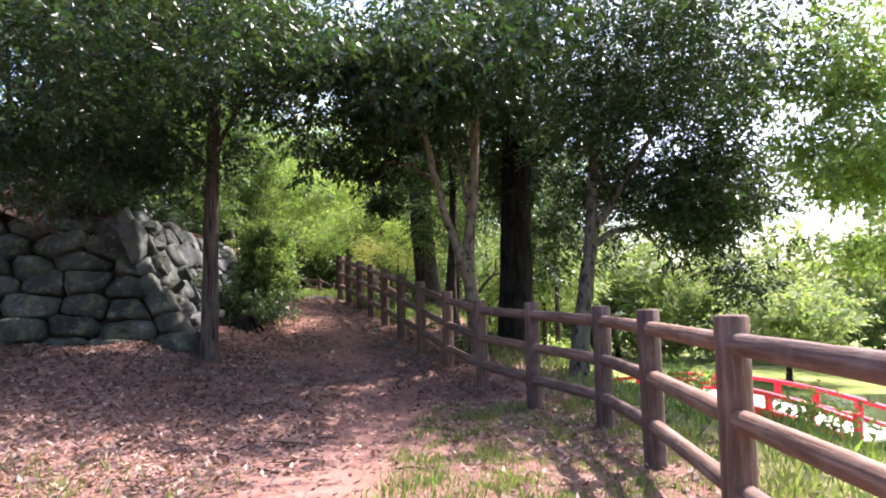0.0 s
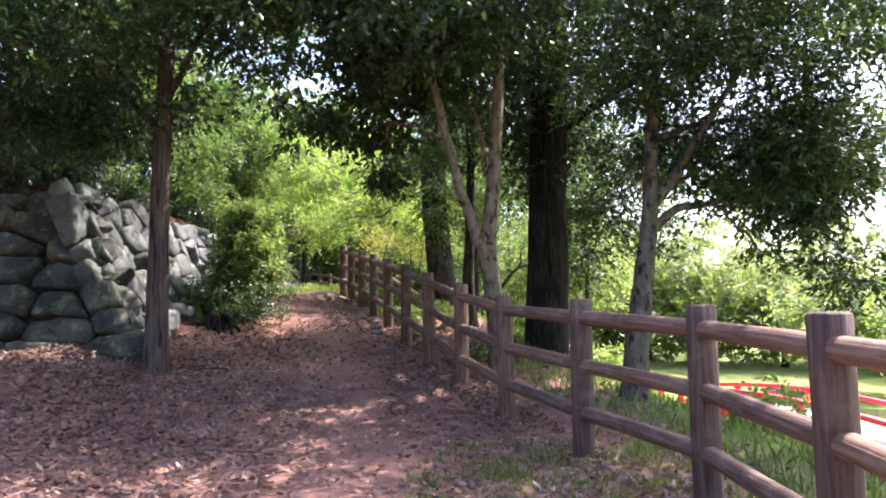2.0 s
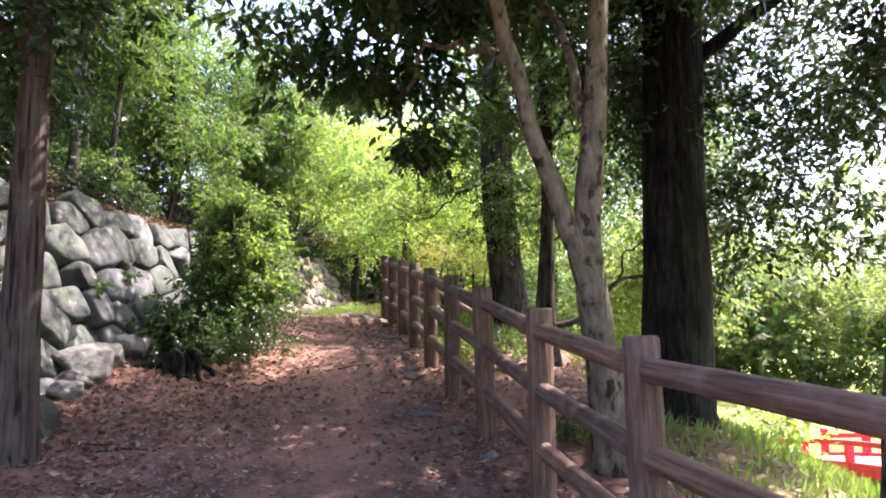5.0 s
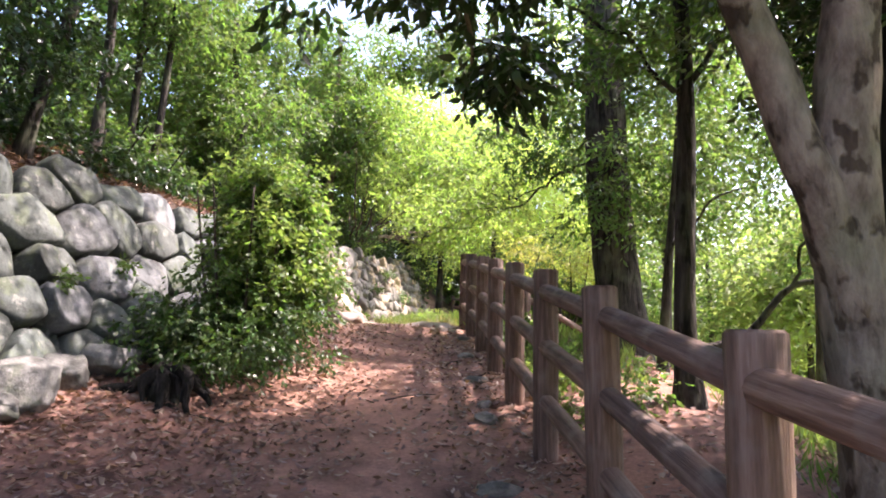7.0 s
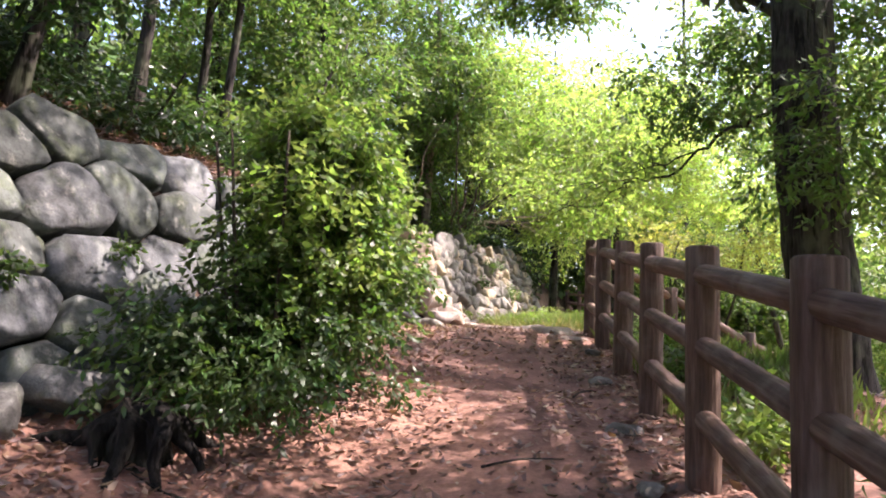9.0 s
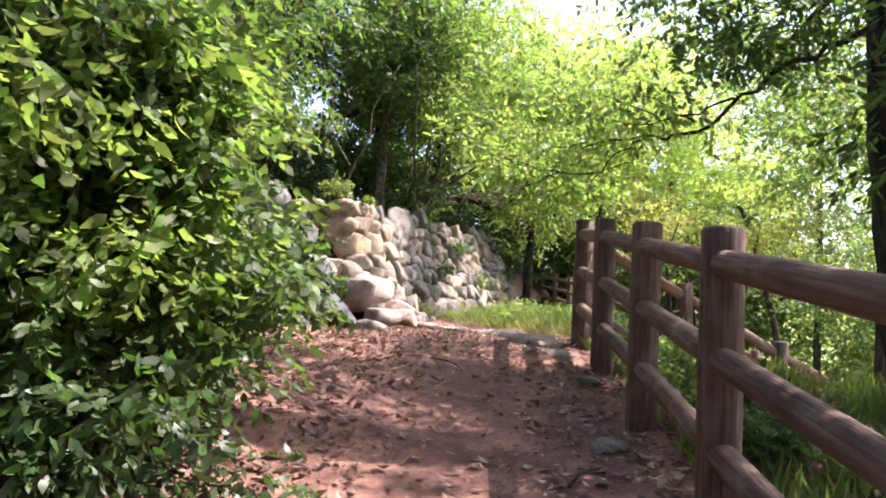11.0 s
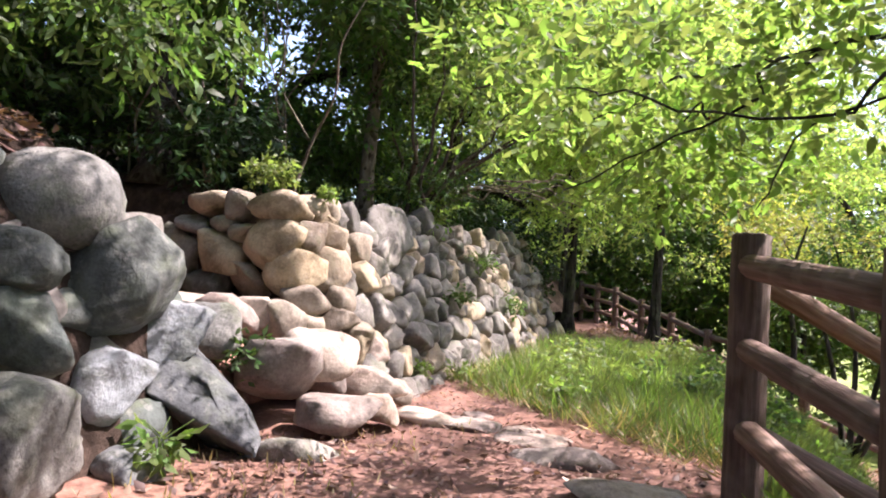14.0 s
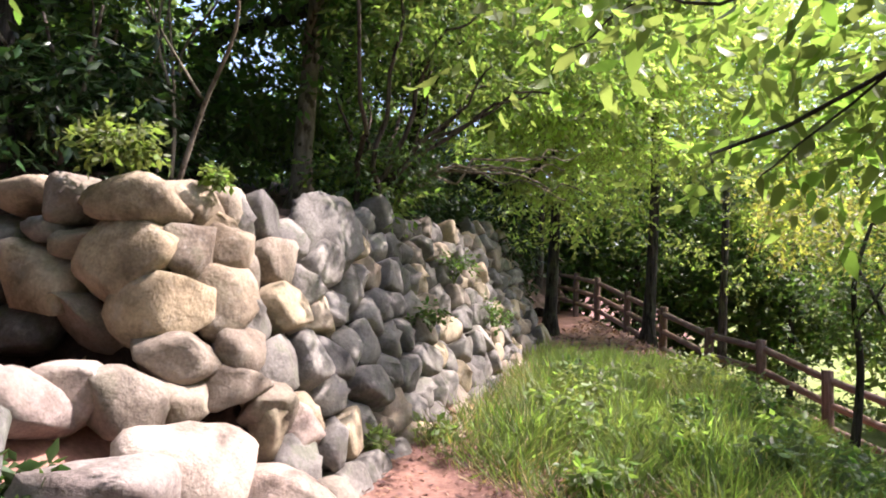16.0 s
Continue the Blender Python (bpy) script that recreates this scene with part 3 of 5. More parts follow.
for x, y, z, w, d, h, ry, seed, style, mat, lab in [
    (-3.92, 17.44, 2.84, 0.64, 0.60, 0.55, 0, 3, ROUND, M_GRANITE, "rounded speckled granite boulder on top of the wall end"),
    (-3.68, 17.66, 2.49, 0.62, 0.55, 0.58, -18, 5, ANGULAR, M_BOULDER, "dark angular boulder leaning at the wall end"),
    (-3.68, 17.94, 2.13, 0.68, 0.48, 0.36, -34, 9, SOFT, M_BLUISH, "pale bluish slab leaning at the wall end"),
    (-3.58, 17.46, 1.95, 0.54, 0.45, 0.36, -32, 7, SOFT, M_BLUISH, "pale bluish slab leaning at the wall end"),
    (-3.36, 18.00, 1.84, 0.72, 0.50, 0.50, 16, 12, ANGULAR, M_GREYB, "grey wedge-shaped boulder at the foot of the wall"),
    (-3.44, 16.82, 1.88, 0.60, 0.52, 0.48, 0, 10, SOFT, M_GRANITE, "pale grey pitted boulder at the foot of the wall"),
    (-3.72, 16.94, 2.53, 0.66, 0.50, 0.32, 4, 4, SOFT, M_BOULDER, "long grey-green boulder set in the wall end"),
    (-3.62, 17.04, 2.23, 0.50, 0.48, 0.44, -8, 6, SOFT, M_BOULDER, "grey-green boulder packed in the wall end"),
    (-3.60, 16.56, 2.21, 0.44, 0.40, 0.40, 0, 8, SOFT, M_GRANITE, "pale pitted boulder in the wall end"),
    (-3.88, 16.66, 2.80, 0.54, 0.45, 0.36, 10, 13, SOFT, M_BOULDER, GREYB), (-4.02, 16.98, 3.04, 0.38, 0.34, 0.30, 0, 17, SOFT, M_BOULDER, GREYB),
    (-4.25, 17.90, 2.72, 0.60, 0.50, 0.50, 0, 14, SOFT, M_BOULDER, GREYB), (-3.80, 16.20, 2.55, 0.55, 0.45, 0.40, 0, 15, SOFT, M_BOULDER, GREYB),
    (-3.84, 17.36, 2.28, 0.50, 0.40, 0.36, 0, 16, SOFT, M_BOULDER, GREYB), (-3.62, 16.30, 1.86, 0.48, 0.45, 0.42, 0, 18, SOFT, M_BOULDER, GREYB),
    (-3.98, 16.35, 3.02, 0.50, 0.42, 0.36, -10, 19, SOFT, M_BOULDER, GREYB), (-3.30, 17.40, 1.62, 0.34, 0.30, 0.22, 0, 20, SOFT, M_GREYB, GREYB),
]:
    boulder("boulder", x, y, z, w, d, h, seed, mat, lab, 20, 0, "rock", style[0], None, style[1], ry, style[2], style[3])

PINKB = "sunlit pinkish step stone set in the earth"
KERB = "sunlit kerb stone along the upper landing"
for x, y, z, w, d, h, rz, seed, style, mat, lab in [
    (-3.40, 18.66, 1.95, 0.58, 0.48, 0.42, 20, 41, BLOCK, M_PINK, "brown-grey block beside the stone steps"),
    (-3.30, 19.06, 2.03, 0.52, 0.46, 0.36, 28, 45, SOFT, M_PINK, "pinkish rounded block beside the stone steps"),
    (-3.84, 18.48, 2.17, 0.56, 0.48, 0.38, 25, 44, SOFT, M_GRANITE, "pale boulder beside the landing"),
    (-3.92, 18.82, 2.24, 0.44, 0.42, 0.34, 20, 42, BLOCK, M_PINK, KERB), (-3.84, 19.06, 2.24, 0.30, 0.32, 0.30, 20, 43, BLOCK, M_PINK, KERB), (-3.68, 19.16, 2.23, 0.36, 0.36, 0.30, 15, 60, SOFT, M_TAN, KERB),
    (-4.25, 18.75, 2.26, 0.46, 0.40, 0.28, 20, 84, BLOCK, M_PINK, KERB),
    (-3.12, 19.56, 1.76, 0.60, 0.38, 0.30, 12, 46, BLOCK, M_PINK, "sunlit block forming a stone step"),
    (-2.98, 18.74, 1.70, 0.54, 0.46, 0.22, 16, 47, BLOCK, M_PINK, "flat-topped slab forming a stone step"), (-2.84, 19.08, 1.70, 0.24, 0.28, 0.22, 30, 85, BLOCK, M_PINK, PINKB),
    (-2.90, 18.16, 1.57, 0.44, 0.40, 0.26, 8, 48, SOFT, M_GREY, "low rock half sunk in the path edge"),
    (-2.66, 19.52, 1.57, 0.46, 0.42, 0.15, 14, 49, BLOCK, M_PINK, PINKB), (-2.36, 19.50, 1.56, 0.46, 0.34, 0.10, -12, 50, BLOCK, M_PINK, PINKB),
    (-2.02, 19.58, 1.54, 0.42, 0.34, 0.09, 20, 54, SOFT, M_PINK, PINKB), (-1.60, 18.86, 1.56, 0.62, 0.42, 0.20, -14, 51, ANGULAR, M_PINK, "broken pinkish slab along the edge of the path"),
    (-1.84, 19.28, 1.55, 0.50, 0.40, 0.12, 0, 86, BLOCK, M_PINK, PINKB), (-1.18, 18.26, 1.54, 0.52, 0.40, 0.20, -30, 53, ANGULAR, M_PINK, PINKB), (-0.95, 18.36, 1.50, 0.36, 0.40, 0.12, 40, 52, BLOCK, M_TAN, PINKB),
    (-0.86, 17.80, 1.47, 0.34, 0.46, 0.12, 40, 55, SOFT, M_PINK, PINKB), (-2.30, 18.70, 1.52, 0.30, 0.26, 0.08, 0, 56, BLOCK, M_PINK, PINKB), (-2.42, 19.90, 1.55, 0.28, 0.24, 0.10, 0, 58, SOFT, M_PINK, PINKB),
    (-3.06, 19.84, 1.66, 0.26, 0.26, 0.26, 0, 57, SOFT, M_TAN, "small tan stone at the foot of the corner"), (-3.42, 19.40, 1.86, 0.36, 0.34, 0.34, 10, 59, SOFT, M_PINK, PINKB),
]:
    boulder("step_stone", x, y, z, w, d, h, seed, mat, lab, rz, 0, "stone", style[0], None, style[1], 0, style[2], style[3], 3)

for x, y, z, w, h, ry, seed, style, mat in [
    (-4.72, 19.62, 3.12, 0.40, 0.24, 3, 61, BLOCK, M_TAN), (-4.40, 19.60, 3.11, 0.22, 0.27, 0, 62, BLOCK, M_TAN), (-4.04, 19.60, 3.10, 0.54, 0.30, -4, 63, SOFT, M_TAN),
    (-4.86, 19.60, 2.95, 0.30, 0.18, 0, 64, BLOCK, M_GREY), (-4.57, 19.60, 2.94, 0.30, 0.18, 0, 65, BLOCK, M_GREY), (-4.31, 19.58, 2.88, 0.27, 0.19, 12, 75, BLOCK, M_TAN),
    (-4.02, 19.56, 2.80, 0.46, 0.50, 28, 66, BLOCK, M_TAN), (-4.55, 19.56, 2.72, 0.46, 0.38, 0, 68, BLOCK, M_TAN), (-5.05, 19.58, 2.64, 0.46, 0.56, 28, 67, BLOCK, M_GREY),
    (-4.71, 19.56, 2.45, 0.48, 0.30, 0, 69, BLOCK, M_GREY), (-4.29, 19.57, 2.49, 0.34, 0.32, 10, 70, ANGULAR, M_TAN), (-5.45, 19.70, 2.60, 0.45, 0.50, 0, 82, BLOCK, M_GREY),
    (-3.84, 19.54, 2.58, 0.48, 0.36, -10, 71, SOFT, M_TAN), (-3.72, 19.48, 2.36, 0.42, 0.26, -4, 72, SOFT, M_TAN), (-3.62, 19.44, 2.19, 0.28, 0.22, -12, 73, SOFT, M_TAN),
    (-3.66, 19.78, 2.61, 0.34, 0.38, 12, 74, SOFT, M_TAN), (-3.57, 19.78, 2.37, 0.32, 0.26, 18, 76, SOFT, M_TAN), (-3.51, 19.70, 2.22, 0.28, 0.24, 6, 77, SOFT, M_TAN),
    (-3.44, 19.88, 2.08, 0.26, 0.30, 14, 78, SOFT, M_TAN), (-3.37, 20.08, 1.94, 0.24, 0.34, 10, 79, BLOCK, M_PINK), (-3.30, 20.30, 1.82, 0.26, 0.30, 10, 87, SOFT, M_GREY),
    (-3.88, 19.80, 3.10, 0.26, 0.27, 0, 80, SOFT, M_TAN), (-3.77, 19.66, 2.86, 0.22, 0.30, 14, 88, SOFT, M_TAN), (-3.88, 20.08, 3.11, 0.28, 0.26, 0, 81, SOFT, M_TAN), (-3.72, 19.92, 2.88, 0.26, 0.28, 10, 89, SOFT, M_TAN),
]:
    boulder("stone", x, y, z, w, 0.36, h, seed, mat, "", 4, 0, "", style[0], w4, style[1], ry, style[2], style[3], 3)
boulder("stone", -3.80, 21.20, 3.03, 0.30, 0.86, 0.62, 90, M_GREY, "", 0, 0, "", 0.06, w3, 5, -16, 0.45, 0.6)
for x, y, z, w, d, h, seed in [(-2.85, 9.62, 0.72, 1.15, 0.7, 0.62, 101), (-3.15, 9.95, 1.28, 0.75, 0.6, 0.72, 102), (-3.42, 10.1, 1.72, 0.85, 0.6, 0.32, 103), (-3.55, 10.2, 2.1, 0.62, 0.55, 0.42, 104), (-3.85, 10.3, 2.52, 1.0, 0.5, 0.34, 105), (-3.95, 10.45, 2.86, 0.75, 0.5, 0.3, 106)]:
    boulder("stone", x, y, z, w, d, h, seed, M_MOSSY_SHADED, "", 0, 0, "", 0.1, w2, 8)
for x, y, w, seed in [(-2.95, 11.05, 0.62, 111), (-2.82, 10.75, 0.34, 112), (-3.0, 11.6, 0.45, 113), (-2.98, 12.1, 0.5, 114), (-2.7, 10.4, 0.3, 115)]:
    boulder("boulder", x, y, gz(x, y) + w * 0.22, w, w, w * 0.7, seed, M_GRANITE, "pale sunlit boulder at the foot of the wall")

# ---- timber-look fences ----
POST_H, POST_R, RAIL_R = 1.25, 0.088, 0.059
RAILS = (1.10, 0.715, 0.34)


def turned(r, h, seed, sides=14, wob=0.05, cuts=5, bevel=0.012):
    """A slightly uneven log of length h up z, its upper end eased."""
    bm = bmesh.new()
    zs = [0] + [h * i / cuts for i in range(1, cuts)] + [h - bevel, h]
    rr = random.Random(seed)
    lob = [1 + wob * rr.uniform(-1, 1) for _ in range(sides)]
    rings = []
    for i, z in enumerate(zs):
        f = 0.86 if i == len(zs) - 1 else 1 + 0.02 * rr.uniform(-1, 1)
        rings.append([bm.verts.new((math.cos(2 * math.pi * j / sides) * r * f * lob[j], math.sin(2 * math.pi * j / sides) * r * f * lob[j], z)) for j in range(sides)])
    for q, s in zip(rings, rings[1:]):
        for j in range(sides):
            bm.faces.new((q[j], q[(j + 1) % sides], s[(j + 1) % sides], s[j])).smooth = True
    bm.faces.new(rings[-1])
    bm.faces.new(rings[0][::-1])
    return bm


def bm_mesh(name, bm, material):
    me = bpy.data.meshes.new(name)
    bm.to_mesh(me)
    bm.free()
    me.materials.append(material)
    return me


POSTS = [bm_mesh("post", turned(POST_R, POST_H + 0.3, s), M_TIMBER) for s in range(4)]
RAILM = [bm_mesh("rail", turned(RAIL_R, 1.0, 10 + s, 12, 0.06, 8), M_RAIL) for s in range(3)]


def fence(label, pts, tops):
    """Posts at pts with three round rails between neighbours."""
    root = empty("fence", (pts[0][0], pts[0][1], tops[0] - POST_H), label, "fence")
    back = Matrix.Translation(-root.location)
    feet = []
    for i, (x, y) in enumerate(pts):
        z = tops[i] - POST_H
        feet.append(Vector((x, y, z)))
        p = new("post", POSTS[i % 4])
        p.parent, p.matrix_parent_inverse = root, back
        p.matrix_basis = pose(x, y, z - 0.3, random.uniform(-0.8, 0.8), random.uniform(-0.8, 0.8), 77 * i)
    for i, (a, b) in enumerate(zip(feet, feet[1:])):
        for k, h in enumerate(RAILS):
            o = new("rail", RAILM[(i + k) % 3])
            o.parent, o.matrix_parent_inverse = root, back
            d = b - a
            o.matrix_basis = Matrix.Translation(a + Vector((0, 0, h))) @ d.to_track_quat("Z", "Y").to_matrix().to_4x4() @ Matrix.Diagonal((1, 1, d.length, 1))
    return root


TOPS = [1.25, 1.25, 1.257, 1.265, 1.287, 1.337, 1.385, 1.54, 1.754, 1.955, 2.144, 2.323, 2.508, 2.693, 2.846]
fence("brown timber-look fence with three round rails beside the path", FENCE, TOPS)
fence("brown timber-look fence descending the bank", [(-0.685, 18.59), (0.35, 19.15), (1.4, 19.9), (2.5, 20.6), (3.6, 21.3)], [2.82, 2.25, 1.65, 1.1, 0.7])
fence("dark timber-look fence beside the far woodland path", [(-4.2, 38.8), (-3.5, 37.5), (-2.77, 36.0), (-1.95, 34.5), (-1.15, 32.6), (-0.36, 30.7), (0.42, 29.8), (1.25, 28.9), (2.3, 28.1), (3.4, 27.4)], [3.1, 3.0, 2.87, 2.54, 2.24, 1.95, 1.83, 1.46, 1.1, 0.7])

# ---- trees ----


def tree(name, label, base, trunk, r0, r1, bark, limbs, blobs, leaf, per=18, each=7, spray=0.34, size=0.105, aspect=0.42, droop=0.35, seed=1, flare=0.8, category="tree", fine=False):
    """A tree: a tapered trunk through the points, limbs, and a crown of leafy sprays inside the blobs."""
    root = empty(name, base, label, category)
    limb("trunk", trunk, r0, r1, bark, root, seed, 14, flare)
    for i, (pts, a, b) in enumerate(limbs):
        limb("limb", pts, a, b, bark, root, seed + i + 1, 8, crook=0.16 if a < 0.05 else 0.04)
    if blobs:
        c, r = blob_clumps(blobs, seed)
        leaf_quads("crown", *sprays(c, r, per, each, spray, size, aspect, droop, seed), leaf, root, fine=fine)
    return root


tree("tree", "slim upright tree with brown fibrous bark beside the wall", (-2.3, 9.2, 0.5), [(-2.3, 9.15, 0.2), (-2.3, 9.15, 0.7), (-2.3, 9.15, 1.2), (-2.28, 9.15, 3.0), (-2.25, 9.2, 5.0), (-2.2, 9.2, 8.0)], 0.185, 0.08, M_BARK_BROWN,
     [([(-2.27, 9.15, 3.6), (-3.2, 8.8, 4.4), (-4.4, 8.6, 4.8)], 0.06, 0.02), ([(-2.25, 9.2, 4.0), (-1.5, 8.6, 4.8), (-0.6, 8.2, 5.2)], 0.05, 0.02), ([(-2.25, 9.2, 4.6), (-2.6, 8.2, 5.4), (-3.0, 7.0, 5.8)], 0.05, 0.02)],
     [((-3.2, 8.6, 4.6), (2.4, 1.8, 1.2), 90, 0.4), ((-2.4, 8.9, 6.4), (2.6, 2.4, 1.6), 110, 0.45), ((-4.8, 8.2, 4.0), (1.6, 1.4, 1.0), 50, 0.38), ((-0.8, 8.6, 5.2), (1.4, 1.4, 1.0), 60, 0.4), ((-1.6, 6.2, 5.0), (2.4, 1.8, 0.9), 36, 0.4), ((-4.2, 6.6, 4.8), (1.8, 1.6, 1.0), 30, 0.4), ((-3.4, 9.4, 3.8), (0.8, 0.9, 0.5), 24, 0.34)], M_LEAF_DARK, seed=2, flare=1.1)
tree("tree", "pale grey forked tree leaning beside the fence", (2.0, 9.25, 0.3), [(2.12, 9.3, 0.0), (2.06, 9.25, 0.9), (1.97, 9.2, 1.7), (1.95, 9.15, 2.2), (2.06, 9.2, 3.2), (2.15, 9.3, 4.4), (2.2, 9.3, 6.5)], 0.155, 0.06, M_BARK_GREY,
     [([(1.99, 9.18, 1.6), (1.80, 9.12, 2.1), (1.50, 9.05, 3.1), (1.2, 9.1, 4.4), (1.0, 9.3, 5.6)], 0.095, 0.04), ([(1.95, 9.2, 3.0), (1.9, 9.6, 3.8), (1.7, 10.2, 4.6)], 0.05, 0.02), ([(1.4, 9.05, 3.4), (0.8, 10.0, 3.9), (0.35, 11.2, 3.7), (0.3, 11.7, 3.2)], 0.035, 0.01)],
     [((1.4, 9.3, 5.4), (2.2, 1.9, 1.1), 84, 0.4), ((0.2, 9.6, 4.9), (1.5, 1.6, 0.8), 36, 0.32), ((0.1, 11.1, 4.05), (1.1, 0.8, 0.3), 15, 0.2), ((0.5, 11.6, 3.5), (0.3, 0.5, 0.34), 7, 0.17), ((-0.7, 10.8, 4.4), (0.9, 0.7, 0.25), 10, 0.2), ((2.6, 9.4, 6.6), (2.2, 2.2, 1.3), 48, 0.45), ((0.9, 7.6, 5.0), (1.4, 1.5, 0.8), 40, 0.34), ((1.6, 6.0, 5.2), (2.0, 1.5, 0.8), 15, 0.34), ((0.9, 10.6, 4.7), (1.3, 1.2, 0.8), 34, 0.34)], M_LEAF_DARK, 13, 7, size=0.125, droop=0.7, seed=3, fine=True)
# the crown clump at (2.8, 13.4, 6.4) is added to shade the path
tree("tree", "tall backlit tree with furrowed bark coloured almost black", (3.1, 11.0, 0.4), [(3.08, 10.95, 0.0), (3.12, 11.0, 1.4), (3.25, 11.1, 4.0), (3.4, 11.2, 9.0)], 0.38, 0.27, M_BARK_SHADED,
     [([(3.25, 11.1, 4.4), (2.6, 11.4, 5.4), (1.6, 11.8, 6.2)], 0.09, 0.03), ([(3.25, 11.1, 4.0), (4.8, 10.6, 5.0), (5.8, 10.2, 5.6)], 0.09, 0.03)],
     [((4.2, 12.2, 3.0), (0.7, 0.9, 1.5), 40, 0.36), ((2.9, 10.8, 4.9), (1.3, 1.0, 0.7), 40, 0.38), ((3.6, 13.0, 4.6), (0.9, 1.0, 0.9), 30, 0.36), ((3.6, 11.0, 7.2), (3.0, 2.8, 2.0), 110, 0.5), ((4.9, 11.2, 3.4), (0.9, 1.0, 1.3), 40, 0.4), ((3.0, 11.9, 4.2), (1.1, 1.0, 1.2), 40, 0.4), ((2.8, 13.4, 6.4), (2.2, 1.8, 1.0), 78, 0.42), ((4.6, 12.6, 5.4), (1.6, 1.6, 1.4), 52, 0.42), ((5.6, 10.6, 5.6), (1.6, 1.5, 1.5), 45, 0.42)], M_LEAF_DARK, size=0.10, seed=4)
tree("tree", "grey-brown forked tree spreading over the pond bank", (3.5, 8.2, 0.1), [(3.45, 8.15, -0.2), (3.55, 8.2, 0.8), (3.72, 8.3, 1.7), (3.85, 8.4, 2.4), (3.95, 8.45, 3.6), (4.15, 8.4, 5.6)], 0.165, 0.06, M_BARK_MID,
     [([(3.85, 8.4, 2.2), (4.3, 8.4, 2.45), (5.2, 8.5, 2.6), (6.2, 8.6, 3.1)], 0.07, 0.02), ([(3.9, 8.4, 2.5), (4.3, 8.2, 3.1), (4.9, 8.0, 4.1)], 0.08, 0.03), ([(3.95, 8.45, 3.3), (4.8, 8.7, 3.6), (6.0, 8.9, 3.7)], 0.05, 0.015), ([(4.6, 8.4, 2.5), (5.0, 8.2, 2.1), (5.5, 8.0, 1.7)], 0.03, 0.01)],
     [((5.6, 8.5, 3.2), (1.2, 1.2, 0.9), 55, 0.34), ((4.2, 8.4, 4.4), (1.6, 1.6, 0.9), 70, 0.4), ((4.6, 8.2, 6.0), (2.6, 2.4, 1.4), 74, 0.42), ((5.6, 8.1, 2.35), (1.3, 1.0, 0.55), 20, 0.24), ((6.5, 8.3, 1.7), (0.7, 0.8, 0.5), 11, 0.22), ((5.2, 7.6, 2.9), (0.8, 0.8, 0.4), 11, 0.24), ((5.2, 6.6, 4.8), (1.6, 1.5, 1.2), 40, 0.36), ((6.4, 8.8, 3.5), (1.3, 1.2, 1.2), 80, 0.36), ((6.0, 8.6, 5.0), (1.5, 1.4, 1.0), 45, 0.38), ((4.4, 8.9, 3.3), (0.8, 0.8, 0.5), 20, 0.3), ((3.8, 7.0, 5.6), (1.6, 1.4, 0.9), 16, 0.34)], M_LEAF_DARK, size=0.10, seed=5)
# the crown clump at (-1.3, 17.9, 6.2) is added to shade the boulders
stout = tree("tree", "stout tree with furrowed grey bark and a long low branch", (1.75, 16.5, 0.8), [(1.98, 16.5, 0.5), (1.86, 16.5, 1.4), (1.74, 16.5, 2.6), (1.65, 16.5, 4.2), (1.6, 16.5, 9.0)], 0.39, 0.26, M_BARK_DARK,
     [([(1.65, 16.5, 4.1), (1.1, 16.9, 4.0), (0.45, 17.3, 3.62), (0.0, 17.52, 3.48), (-0.5, 17.9, 3.52), (-1.0, 18.0, 3.25), (-1.5, 18.15, 2.95)], 0.026, 0.003),
      ([(-0.1, 17.55, 3.48), (-0.5, 17.5, 3.25), (-1.0, 17.5, 3.15), (-1.5, 17.7, 3.3)], 0.010, 0.003), ([(-0.5, 17.9, 3.52), (-0.9, 18.3, 3.6), (-1.4, 18.7, 3.6), (-2.0, 19.0, 3.5)], 0.012, 0.003),
      ([(0.3, 17.35, 3.58), (0.0, 17.9, 3.9), (-0.5, 18.5, 4.2)], 0.014, 0.004), ([(0.6, 17.2, 3.72), (0.2, 17.0, 3.5), (-0.3, 16.9, 3.55)], 0.012, 0.003), ([(-0.2, 17.65, 3.5), (-0.5, 17.9, 3.2), (-0.7, 18.2, 2.95)], 0.009, 0.003), ([(-0.9, 18.0, 3.3), (-1.1, 18.3, 3.25), (-1.4, 18.5, 3.1)], 0.007, 0.002), ([(0.1, 17.45, 3.5), (-0.2, 17.6, 3.75), (-0.7, 17.7, 3.9)], 0.010, 0.003), ([(1.65, 16.5, 4.8), (0.6, 16.5, 5.6), (-0.5, 16.7, 6.1)], 0.06, 0.02), ([(1.65, 16.5, 4.3), (1.5, 17.8, 4.8), (1.4, 19.4, 5.0), (1.5, 20.4, 5.2)], 0.05, 0.012)],
     [((2.6, 17.4, 7.6), (2.6, 2.4, 2.0), 45, 0.5), ((-0.6, 16.8, 6.2), (1.4, 1.4, 0.6), 16, 0.34), ((-1.3, 17.9, 6.2), (1.1, 0.8, 0.4), 22, 0.3), ((2.2, 16.0, 3.4), (1.0, 0.8, 0.9), 26, 0.35), ((2.9, 17.0, 5.2), (1.5, 1.3, 1.5), 60, 0.42), ((1.6, 19.8, 5.0), (1.0, 1.1, 0.8), 18, 0.32), ((1.3, 17.8, 5.3), (0.8, 0.8, 0.5), 12, 0.3)], M_LEAF_MID, size=0.10, seed=6)
